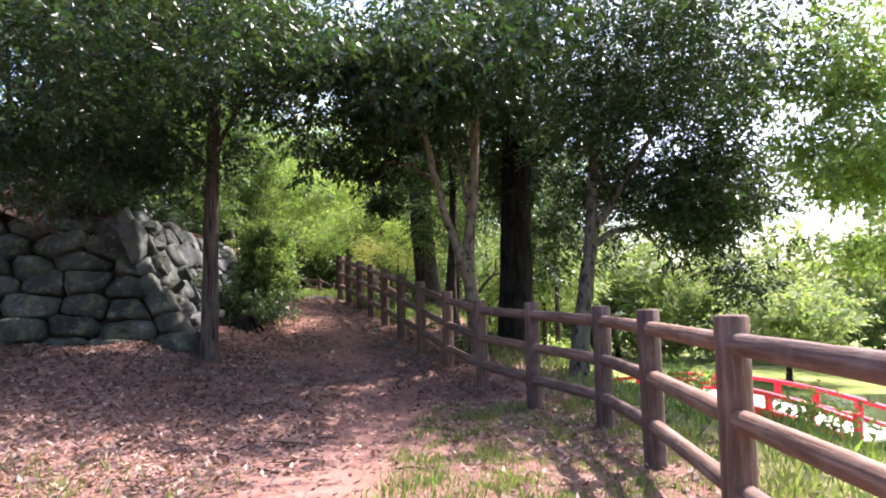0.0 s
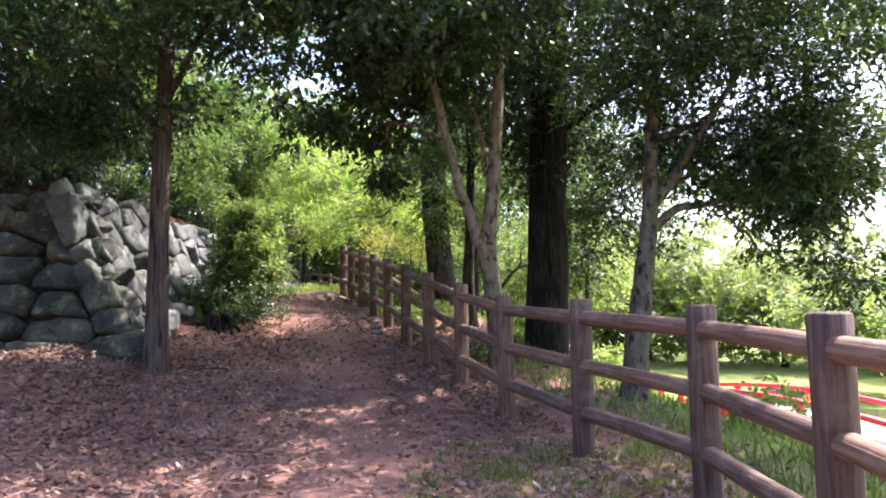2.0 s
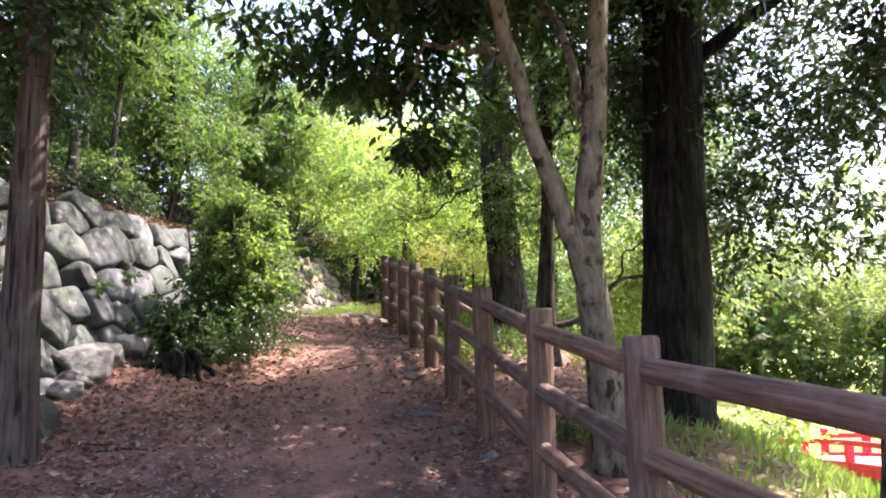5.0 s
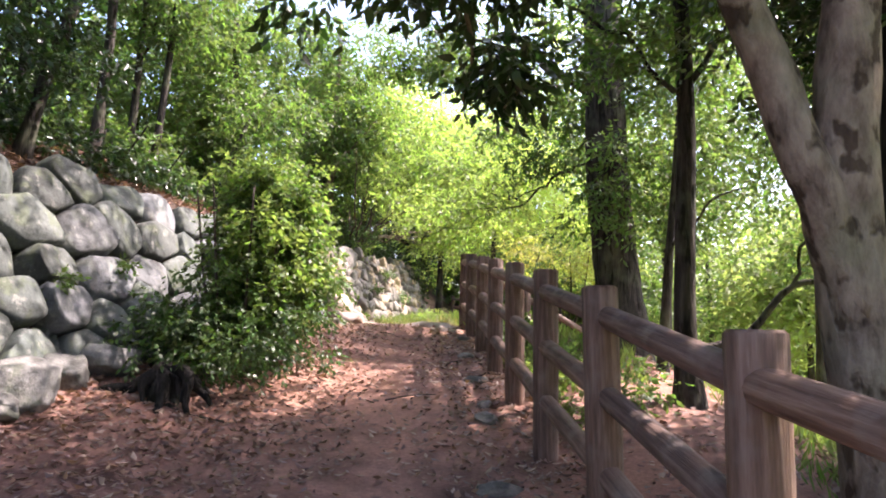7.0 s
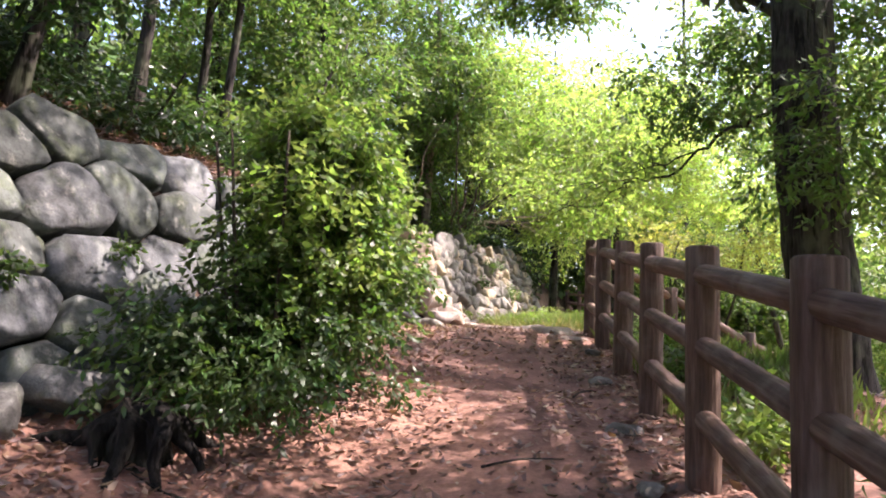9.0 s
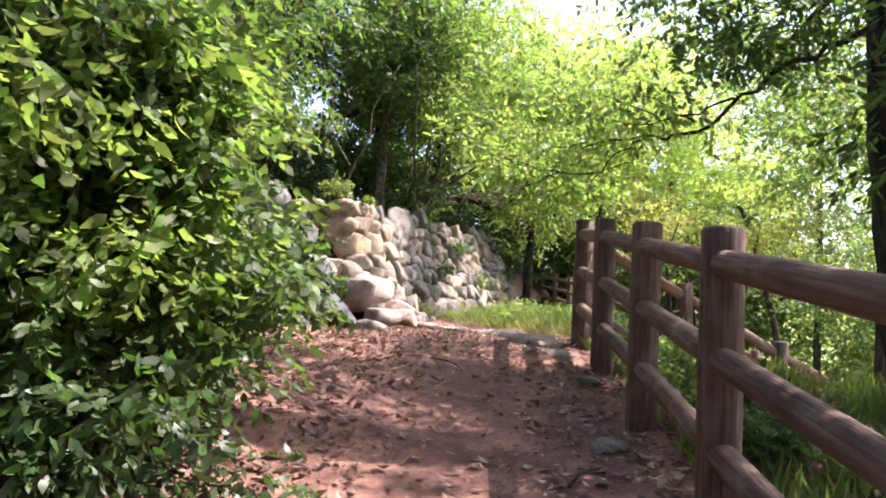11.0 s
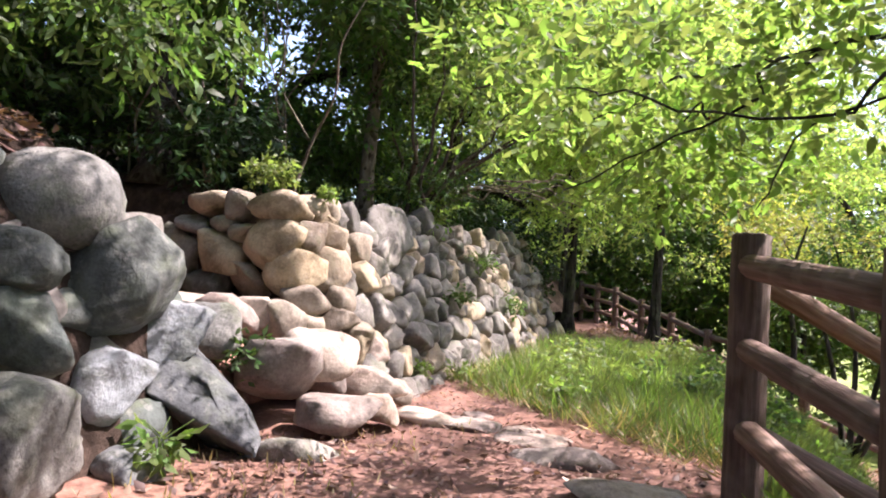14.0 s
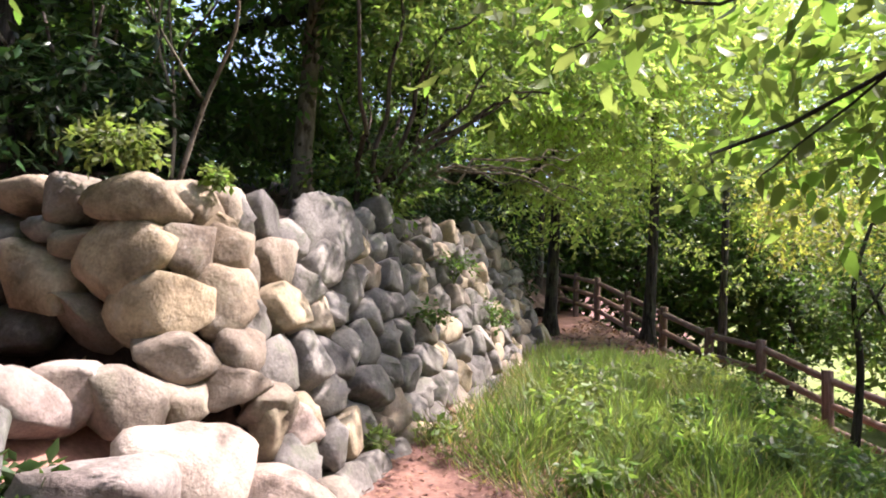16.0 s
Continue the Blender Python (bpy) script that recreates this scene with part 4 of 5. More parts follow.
# sun and shade on the low branch are put in as two leaf colours
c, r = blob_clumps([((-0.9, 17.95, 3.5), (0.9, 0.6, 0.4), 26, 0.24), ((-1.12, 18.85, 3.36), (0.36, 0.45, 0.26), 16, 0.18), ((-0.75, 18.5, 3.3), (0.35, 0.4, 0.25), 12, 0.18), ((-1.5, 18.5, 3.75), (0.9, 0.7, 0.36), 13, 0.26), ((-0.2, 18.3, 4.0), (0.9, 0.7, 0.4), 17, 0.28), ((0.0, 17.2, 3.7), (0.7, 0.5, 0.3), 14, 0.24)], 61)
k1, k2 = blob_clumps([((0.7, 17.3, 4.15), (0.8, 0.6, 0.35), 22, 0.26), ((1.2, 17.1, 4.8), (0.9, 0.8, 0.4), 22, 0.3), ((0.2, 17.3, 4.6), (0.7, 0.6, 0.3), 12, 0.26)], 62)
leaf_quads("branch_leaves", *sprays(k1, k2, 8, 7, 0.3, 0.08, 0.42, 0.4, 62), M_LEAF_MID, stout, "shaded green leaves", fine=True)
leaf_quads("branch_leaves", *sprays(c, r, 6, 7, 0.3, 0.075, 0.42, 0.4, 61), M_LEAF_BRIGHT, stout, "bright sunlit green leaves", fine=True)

# crown clumps at z 6.6 and 7.4 are added to shade ground and wall
tree("tree", "slim dark tree with a low crooked branch beyond the fence", (2.15, 13.3, gz(2.15, 13.3)), [(2.15, 13.3, gz(2.15, 13.3) - 0.2), (2.12, 13.3, 1.8), (2.2, 13.35, 3.9), (2.1, 13.5, 5.6), (1.6, 13.8, 7.0), (0.6, 14.2, 7.5)], 0.125, 0.03, M_BARK_DARK,
     [([(2.2, 13.35, 3.7), (1.7, 13.2, 4.2), (1.1, 13.0, 4.8)], 0.035, 0.012), ([(2.2, 13.35, 3.9), (2.6, 13.5, 4.6), (2.9, 13.6, 5.4)], 0.04, 0.015), ([(2.12, 13.3, 1.35), (2.7, 13.4, 1.5), (3.1, 13.4, 1.95), (3.8, 13.5, 2.1), (4.6, 13.7, 2.5)], 0.05, 0.015), ([(3.1, 13.4, 1.95), (3.4, 13.3, 2.4), (3.9, 13.2, 2.7)], 0.02, 0.008)],
     [((1.9, 13.0, 6.6), (1.5, 1.3, 0.6), 50, 0.38), ((2.2, 13.6, 5.2), (1.3, 1.2, 0.9), 50, 0.36), ((0.5, 14.3, 7.4), (1.0, 2.2, 0.5), 34, 0.4), ((1.5, 13.2, 4.3), (0.7, 0.7, 0.4), 16, 0.3), ((4.0, 13.6, 2.7), (0.8, 0.7, 0.4), 18, 0.28)], M_LEAF_MID, 12, 7, 0.3, 0.09, seed=16)
tree("tree", "thin dark tree beyond the fence", (2.15, 15.1, gz(2.15, 15.1)), [(2.15, 15.1, gz(2.15, 15.1) - 0.2), (2.25, 15.1, 2.2), (2.45, 15.2, 4.2), (2.5, 15.3, 6.0)], 0.07, 0.03, M_BARK_DARK, [([(2.25, 15.1, 2.4), (2.7, 15.0, 3.0), (3.1, 15.0, 3.3)], 0.025, 0.008)],
     [((2.6, 15.2, 5.0), (1.1, 1.0, 1.2), 36, 0.36)], M_LEAF_MID, 12, 7, 0.3, 0.09, seed=17)

# the bush beside the path
bush = empty("bush", (-2.25, 13.1, gz(-2.25, 13.1)), "leafy green bush growing beside the path", "bush")
# shade low in the bush is put into a deeper leaf colour
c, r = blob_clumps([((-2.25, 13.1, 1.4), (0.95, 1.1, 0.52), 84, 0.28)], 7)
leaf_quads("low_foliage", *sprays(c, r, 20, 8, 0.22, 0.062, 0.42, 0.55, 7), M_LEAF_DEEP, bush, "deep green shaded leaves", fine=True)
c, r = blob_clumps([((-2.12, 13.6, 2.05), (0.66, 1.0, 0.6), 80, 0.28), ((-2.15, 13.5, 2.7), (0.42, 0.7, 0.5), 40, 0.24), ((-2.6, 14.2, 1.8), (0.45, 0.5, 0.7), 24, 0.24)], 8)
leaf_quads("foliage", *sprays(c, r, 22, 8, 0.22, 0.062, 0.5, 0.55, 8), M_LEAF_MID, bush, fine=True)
# sun on the bush top is put in as brighter leaves
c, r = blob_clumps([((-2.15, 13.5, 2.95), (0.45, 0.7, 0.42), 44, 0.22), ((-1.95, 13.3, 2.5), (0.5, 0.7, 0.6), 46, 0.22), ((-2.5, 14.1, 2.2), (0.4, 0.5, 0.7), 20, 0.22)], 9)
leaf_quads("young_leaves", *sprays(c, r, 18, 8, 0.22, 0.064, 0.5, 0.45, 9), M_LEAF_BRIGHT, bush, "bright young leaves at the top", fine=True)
for i in range(7):
    a = i * 0.9
    limb("stem", [(-2.25 + 0.08 * math.cos(a), 13.1 + 0.08 * math.sin(a), 0.85), (-2.25 + 0.3 * math.cos(a), 13.1 + 0.3 * math.sin(a), 1.7), (-2.25 + 0.45 * math.cos(a), 13.1 + 0.45 * math.sin(a), 2.9)], 0.025, 0.008, M_BARK_BROWN, bush, i, 6)

# trees of the slope above the first wall
R = random.Random(5)
for i in range(16):
    x, y = -5.2 - 5.5 * R.random(), 10.8 + 7.2 * (i + R.random()) / 16
    z = float(hill_one(np.array(x), np.array(y)))
    lean = R.uniform(-0.15, 0.35)
    h = R.uniform(5.2, 7.2)
    tree("tree", "slender woodland tree on the slope above the wall", (x, y, z), [(x, y, z - 0.2), (x + lean * 0.6, y + 0.1, z + h * 0.35), (x + lean * 1.6, y - 0.1, z + h * 0.7), (x + lean * 2, y, z + h)], R.uniform(0.06, 0.11), 0.03, M_BARK_DARK,
         [([(x + lean, y, z + h * 0.5), (x + lean + 0.8, y - 0.5, z + h * 0.65), (x + lean + 1.6, y - 0.8, z + h * 0.7)], 0.03, 0.01)],
         [((x + lean * 2, y, z + h * 0.85), (1.9, 1.9, 1.4), 60, 0.46), ((x + lean + 0.9, y - 0.4, z + h * 0.62), (1.3, 1.3, 0.8), 26, 0.4)], M_LEAF_DARK if i % 4 == 2 else M_LEAF_MID, 16, 7, 0.34, 0.11, seed=40 + i)

# its crown, out of view, is added to keep sun off the wall
z = float(hill_one(np.array(-4.9), np.array(13.0)))
tree("tree", "leaning slender tree whose crown shades the wall", (-4.9, 13.0, z), [(-4.9, 13.0, z - 0.2), (-4.6, 13.1, z + 1.2), (-4.1, 13.2, z + 2.6), (-3.2, 13.4, z + 4.2)], 0.09, 0.04, M_BARK_DARK,
     [([(-4.1, 13.2, z + 2.6), (-3.4, 12.4, z + 3.4), (-2.4, 11.6, z + 3.8)], 0.04, 0.015), ([(-3.6, 13.3, z + 3.5), (-2.8, 14.4, z + 4.0), (-2.0, 15.4, z + 4.2)], 0.04, 0.015)],
     [((-2.0, 12.4, z + 4.1), (1.5, 1.5, 0.6), 64, 0.36), ((-1.8, 14.8, z + 4.3), (1.5, 1.5, 0.6), 56, 0.36), ((-3.2, 13.4, z + 4.6), (1.4, 1.6, 0.7), 44, 0.38)], M_LEAF_MID, 16, 7, 0.32, 0.10, seed=66)

# trees and shrubs above the second wall
for i, (x, y, r0, lean, leaf) in enumerate([(-4.8, 22.6, 0.11, 0.1, M_LEAF_MID), (-6.3, 20.6, 0.16, -0.1, M_LEAF_MID), (-7.6, 22.0, 0.14, 0.2, M_LEAF_MID), (-6.0, 25.0, 0.12, 0.2, M_LEAF_MID), (-8.5, 19.8, 0.15, 0.1, M_LEAF_MID), (-5.4, 27.5, 0.14, 0.1, M_LEAF_MID), (-9.5, 24.5, 0.2, 0.1, M_LEAF_MID), (-7.2, 28.5, 0.2, 0.1, M_LEAF_DARK)]):
    z = float(hill_two(np.array(x), np.array(y)))
    tree("tree", "woodland tree with a dark crown above the rubble wall", (x, y, z), [(x, y, z - 0.1), (x + 0.05, y, z + 1.2), (x + lean, y + 0.1, z + 3), (x + 2 * lean, y, z + 6)], r0, 0.05, M_BARK_GREY if i == 0 else M_BARK_DARK,
         [([(x, y, z + 1.6), (x + 0.7, y - 0.6, z + 2.4), (x + 1.5, y - 1.0, z + 2.9)], 0.04, 0.01), ([(x, y, z + 2.2), (x + 0.5, y + 0.7, z + 3.0), (x + 1.0, y + 1.4, z + 3.3)], 0.04, 0.01)],
         [((x, y, z + 4.6), (2.0, 1.9, 1.8), 75, 0.46), ((x + 0.4, y - 0.3, z + 2.7), (1.6, 1.5, 1.0), 50, 0.42), ((x - 1.0, y + 0.4, z + 1.2), (1.3, 1.2, 0.9), 36, 0.4)], leaf, 13, 7, 0.36, 0.135, seed=70 + i)
tree("tree", "young leafy tree hanging over the wall end", (-5.0, 17.4, float(hill_one(np.array(-5.0), np.array(17.4)))), [(-5.0, 17.4, 3.0), (-4.9, 17.45, 4.0), (-4.6, 17.6, 5.0), (-4.3, 17.8, 5.8)], 0.06, 0.02, M_BARK_DARK,
     [([(-4.9, 17.45, 3.9), (-4.4, 17.8, 4.4), (-3.9, 18.1, 4.5)], 0.02, 0.006)], [((-4.2, 17.7, 4.5), (0.8, 0.9, 0.5), 30, 0.26), ((-3.85, 17.95, 3.95), (0.4, 0.4, 0.3), 9, 0.2), ((-4.3, 17.6, 5.4), (1.1, 1.1, 0.6), 34, 0.3)], M_LEAF_MID, 8, 7, 0.3, 0.09, 0.36, 0.6, seed=18, fine=True)
for i in range(9):
    x, y = -4.6 - 0.45 * i + 0.2 * math.sin(i * 7), 20.5 + 0.4 * (i % 4)
    z = float(hill_two(np.array(x), np.array(y)))
    sn = empty("bare_sapling", (x, y, z), "thin bare crooked sapling stem above the wall", "sapling")
    s1, s2 = 0.9 * math.sin(i * 2.3 + 0.8), 0.9 * math.cos(i * 1.7)
    limb("stem", [(x, y, z - 0.1), (x + 0.35 * s1, y, z + 0.6), (x + 0.3 * s1 + 0.4 * s2, y - 0.15, z + 1.05), (x + 0.9 * s1 + 0.1, y - 0.3, z + 1.5), (x + 0.8 * s1 + 0.6 * s2, y - 0.3, z + 2.1)], 0.02, 0.005, M_BARK_GREY, sn, i, 6)
    limb("twig", [(x + 0.34 * s1, y, z + 0.68), (x + 0.3 * s1 - 0.35 * s2, y - 0.15, z + 1.3), (x + 0.3 * s1 - 0.5 * s2, y - 0.2, z + 1.9)], 0.012, 0.004, M_BARK_GREY, sn, i + 3, 6)
shrub = empty("shrub", (-4.15, 22.6, 3.1), "multi-stemmed shrub with bare twisted branches on the wall", "shrub")
for i in range(11):
    a = -1.2 + i * 0.35
    b = 0.6 + 0.5 * R.random()
    limb("stem", [(-4.15, 22.6, 3.0), (-4.15 + 0.3 * math.cos(a), 22.6 + 0.3 * math.sin(a), 3.5 + 0.2 * R.random()), (-4.15 + 1.1 * b * math.cos(a), 22.6 + 1.1 * b * math.sin(a), 4.1 + 0.9 * R.random()), (-4.15 + 1.7 * b * math.cos(a), 22.6 + 1.8 * b * math.sin(a), 4.4 + 1.2 * R.random())], 0.04, 0.008, M_BARK_BROWN, shrub, i, 6, crook=0.12)
for i in range(6):
    b = 0.25 * i
    limb("stem", [(-4.1, 22.8, 3.3), (-3.7, 23.0 + 0.5 * b, 3.65 + 0.05 * i), (-3.1 + 0.1 * i, 23.2 + b, 3.75 + 0.08 * i), (-2.4 + 0.2 * math.sin(i * 2), 23.5 + b, 3.55 + 0.14 * i)], 0.022, 0.005, M_BARK_GREY, shrub, i + 20, 6, crook=0.14)
c, r = blob_clumps([((-4.05, 22.8, 3.72), (0.5, 0.8, 0.3), 34, 0.22)], 32)
leaf_quads("low_foliage", *sprays(c, r, 12, 7, 0.22, 0.07, 0.42, 0.3, 32), M_LEAF_DEEP, shrub, "dense dark leaves round the base")
c, r = blob_clumps([((-3.7, 22.7, 5.0), (1.1, 1.4, 0.7), 34, 0.3), ((-4.2, 22.6, 3.6), (0.5, 0.7, 0.35), 20, 0.25), ((-2.6, 23.4, 5.2), (1.2, 1.5, 0.7), 30, 0.34)], 33)
leaf_quads("foliage", *sprays(c, r, 9, 7, 0.32, 0.09, 0.42, 0.35, 33), M_LEAF_BRIGHT, shrub)


def background_tree(x, y, z, h, w, leaf, seed, label, size=0.16, trunk_r=0.14, low=0.35):
    return tree("tree", label, (x, y, z), [(x, y, z - 0.2), (x + 0.1, y, z + h * 0.4), (x, y, z + h * 0.9)], trunk_r, 0.04, M_BARK_DARK, [],
                [((x, y, z + h * (0.5 + low / 2)), (w, w, h * (0.5 - low / 2)), int(46 * w), 0.7)], leaf, 14, 6, 0.5, size, 0.5, 0.3, seed)


for i, (x, y, h, w, leaf, low) in enumerate([
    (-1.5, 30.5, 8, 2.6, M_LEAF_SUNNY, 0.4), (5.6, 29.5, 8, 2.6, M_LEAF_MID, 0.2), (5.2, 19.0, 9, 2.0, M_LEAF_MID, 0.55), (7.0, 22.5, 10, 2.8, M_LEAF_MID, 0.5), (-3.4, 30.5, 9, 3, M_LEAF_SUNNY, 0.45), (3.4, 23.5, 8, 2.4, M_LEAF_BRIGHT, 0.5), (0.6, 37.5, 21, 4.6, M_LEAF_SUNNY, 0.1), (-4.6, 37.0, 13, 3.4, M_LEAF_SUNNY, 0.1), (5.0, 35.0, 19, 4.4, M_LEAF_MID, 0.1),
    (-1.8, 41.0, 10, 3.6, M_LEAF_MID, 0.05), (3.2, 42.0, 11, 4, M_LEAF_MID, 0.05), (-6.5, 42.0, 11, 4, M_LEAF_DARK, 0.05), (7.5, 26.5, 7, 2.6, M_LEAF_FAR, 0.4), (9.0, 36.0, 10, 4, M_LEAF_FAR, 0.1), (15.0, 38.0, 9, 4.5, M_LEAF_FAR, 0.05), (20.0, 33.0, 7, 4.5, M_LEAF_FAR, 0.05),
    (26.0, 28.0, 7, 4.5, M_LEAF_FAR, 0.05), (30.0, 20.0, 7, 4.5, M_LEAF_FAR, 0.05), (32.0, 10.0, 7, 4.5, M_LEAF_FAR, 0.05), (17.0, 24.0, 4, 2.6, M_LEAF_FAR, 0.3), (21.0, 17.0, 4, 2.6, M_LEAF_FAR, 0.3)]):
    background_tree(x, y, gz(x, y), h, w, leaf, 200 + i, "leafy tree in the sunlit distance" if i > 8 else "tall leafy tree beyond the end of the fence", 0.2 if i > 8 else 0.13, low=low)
# overhanging bright canopy at the head of the path
for i, (x, y, blobs) in enumerate([
    # the thin clumps near z 5.3 and 6.1 are added to dapple the wall
    (-6.6, 23.4, [((-3.6, 23.4, 6.9), (1.8, 2.2, 1.4), 70, 0.42), ((-3.0, 26.4, 6.4), (1.9, 2.2, 1.6), 80, 0.45), ((-1.5, 22.3, 5.3), (0.9, 0.9, 0.35), 18, 0.26), ((-1.2, 23.8, 6.1), (1.5, 2.0, 0.6), 20, 0.28), ((0.4, 21.6, 6.4), (1.4, 1.6, 0.6), 9, 0.28)]),
    (-5.2, 29.2, [((-2.6, 28.4, 5.6), (2.2, 2.2, 2.2), 120, 0.5), ((-1.0, 29.6, 7.4), (2.4, 2.2, 2.0), 110, 0.5)]),
    (3.4, 31.5, [((1.8, 31.2, 5.4), (2.4, 2.2, 2.6), 130, 0.5), ((0.2, 31.6, 7.6), (2.4, 2.0, 1.8), 90, 0.5)])]):
    z = float(hill_two(np.array(x), np.array(y))) if x < -4 else gz(x, y)
    bx, by, bz = blobs[0][0]
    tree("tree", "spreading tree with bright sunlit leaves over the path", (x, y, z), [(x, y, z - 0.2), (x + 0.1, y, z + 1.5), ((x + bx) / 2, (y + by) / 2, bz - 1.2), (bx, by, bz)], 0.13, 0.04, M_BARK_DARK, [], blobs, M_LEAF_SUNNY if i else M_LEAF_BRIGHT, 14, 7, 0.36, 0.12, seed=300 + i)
tree("tree", "broad light-green tree on the open bank", (10.4, 7.0, gz(10.4, 7.0)), [(10.4, 7.0, gz(10.4, 7.0) - 0.2), (10.2, 6.9, 0.6), (9.6, 6.8, 2.8), (8.8, 6.7, 5.5)], 0.18, 0.05, M_BARK_GREY,
     [([(9.9, 6.9, 1.8), (8.6, 6.6, 2.6), (7.2, 6.2, 3.2)], 0.06, 0.015), ([(9.4, 6.8, 3.4), (8.2, 7.2, 3.8), (7.2, 7.4, 4.0)], 0.05, 0.015)],
     [((6.6, 6.3, 3.3), (0.9, 0.9, 0.8), 40, 0.32), ((7.4, 6.2, 3.0), (1.0, 1.1, 0.3), 34, 0.3), ((7.0, 6.4, 4.4), (1.4, 1.5, 0.5), 60, 0.36), ((7.8, 6.6, 6.0), (2.2, 2.2, 1.3), 100, 0.5), ((8.2, 7.4, 2.0), (1.0, 1.1, 0.35), 34, 0.3), ((8.4, 7.6, 3.5), (1.1, 1.2, 0.5), 44, 0.36)], M_LEAF_BRIGHT, 12, 7, seed=310)


def woodland(label, line, n, base, height, depth, leaf, seed, size=0.42):
    """A far belt of trees as one mass of leaf clumps with an uneven top and gaps."""
    r = np.random.default_rng(seed)
    pts = np.array(line, float)
    seg = np.linalg.norm(np.diff(pts, axis=0), axis=1)
    s = r.random(n) * seg.sum()
    cum = np.concatenate([[0], np.cumsum(seg)])
    x, y = np.interp(s, cum, pts[:, 0]), np.interp(s, cum, pts[:, 1])
    top = height * (0.75 + 0.2 * np.sin(s * 0.55 + seed) + 0.12 * np.sin(s * 1.7))
    z = base + top * r.random(n) ** 0.8
    cen = np.stack([x + r.normal(size=n) * depth, y + r.normal(size=n) * depth, z], -1)
    rad = np.repeat((0.7 + 0.8 * r.random((n, 1))), 3, 1) * [1, 1, 0.6]
    return tagged(leaf_quads("woodland", *sprays(cen, rad, 12, 6, 0.7, size, 0.55, 0.3, seed), leaf, None, label), category="woodland", kind="stuff")


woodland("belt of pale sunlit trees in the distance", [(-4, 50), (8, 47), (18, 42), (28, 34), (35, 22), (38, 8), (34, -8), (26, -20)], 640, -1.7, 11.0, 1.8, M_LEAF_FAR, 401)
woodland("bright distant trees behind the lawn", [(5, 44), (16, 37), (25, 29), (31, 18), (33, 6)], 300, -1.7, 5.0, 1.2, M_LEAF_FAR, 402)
woodland("dark woodland closing the slope", [(-26, 60), (-22, 40), (-16, 30), (-15, 20), (-15, 12), (-13, 6)], 560, 3.5, 10.0, 1.5, M_LEAF_MID, 403)
woodland("dark woodland at the far end of the path", [(-14, 42), (-6, 44), (0, 46), (6, 46)], 420, 0.5, 12.0, 1.5, M_LEAF_MID, 404)
woodland("woodland behind the start of the path", [(-13, 6), (-14, -6), (-8, -14), (6, -16), (20, -15)], 280, 0.0, 9.0, 1.6, M_LEAF_MID, 405)
undergrowth = [((-4.7, 11.4, 3.5), (0.6, 0.5, 0.25), 16, 0.26), ((-5.4, 12.4, 3.8), (0.7, 0.7, 0.3), 20, 0.3), ((-4.9, 14.2, 3.6), (0.6, 0.8, 0.25), 18, 0.26), ((-5.2, 15.6, 3.7), (0.6, 0.8, 0.3), 20, 0.28), ((-6.2, 13.4, 4.1), (0.8, 0.9, 0.4), 24, 0.3), ((-6.6, 11.6, 4.2), (0.9, 0.6, 0.4), 24, 0.3), ((-5.2, 10.9, 3.5), (1.2, 0.5, 0.4), 26, 0.34), ((-7.2, 11.2, 4.2), (1.6, 0.7, 0.6), 36, 0.38), ((-5.0, 12.5, 4.6), (1.2, 1.4, 0.7), 44, 0.4), ((-6.5, 14.5, 4.4), (1.2, 2.0, 0.6), 44, 0.4), ((-6.5, 17.0, 4.3), (1.2, 1.2, 0.6), 36, 0.4)]
for i, bl in enumerate(undergrowth):
    cc, rr_ = blob_clumps([bl], 420 + i)
    sh = empty("undergrowth_bush", (bl[0][0], bl[0][1], float(hill_one(np.array(bl[0][0]), np.array(bl[0][1])))), "dark undergrowth bush on the slope above the wall", "bush")
    leaf_quads("foliage", *sprays(cc, rr_, 14, 7, 0.3, 0.10, 0.42, 0.4, 420 + i), M_LEAF_MID if i > 9 else M_LEAF_DARK, sh)
    for q in range(3):
        limb("stem", [(bl[0][0], bl[0][1], sh.location.z - 0.1), (bl[0][0] + 0.2 * q - 0.2, bl[0][1] + 0.1 * q, bl[0][2]), (bl[0][0] + 0.6 * q - 0.6, bl[0][1] + 0.2, bl[0][2] + 0.5)], 0.03, 0.01, M_BARK_DARK, sh, q, 6)
wall_bushes = [((-5.6, 20.6, 3.9), (0.9, 0.6, 0.5), 30), ((-6.4, 21.6, 4.2), (1.2, 1.0, 0.8), 50), ((-5.0, 24.2, 4.0), (0.8, 1.2, 0.6), 44), ((-4.9, 26.0, 3.8), (0.8, 1.2, 0.7), 44), ((-8.0, 20.4, 4.4), (1.4, 0.8, 1.0), 50), ((-8.6, 19.0, 3.9), (1.4, 0.9, 0.9), 50), ((-4.4, 28.6, 3.2), (1.0, 1.2, 1.2), 50)]
for i, (cc, rd, n) in enumerate(wall_bushes):
    sh = empty("undergrowth_bush", (cc[0], cc[1], float(hill_two(np.array(cc[0]), np.array(cc[1])))), "dark evergreen bush growing above the rubble wall", "bush")
    k1, k2 = blob_clumps([(cc, rd, n, 0.36)], 440 + i)
    leaf_quads("foliage", *sprays(k1, k2, 14, 7, 0.3, 0.10, 0.42, 0.4, 440 + i), M_LEAF_DARK, sh)
    for q in range(3):
        limb("stem", [(cc[0], cc[1], sh.location.z - 0.1), (cc[0] + 0.15 * q - 0.15, cc[1], cc[2]), (cc[0] + 0.5 * q - 0.5, cc[1] - 0.2, cc[2] + 0.6)], 0.03, 0.01, M_BARK_GREY, sh, q, 6)

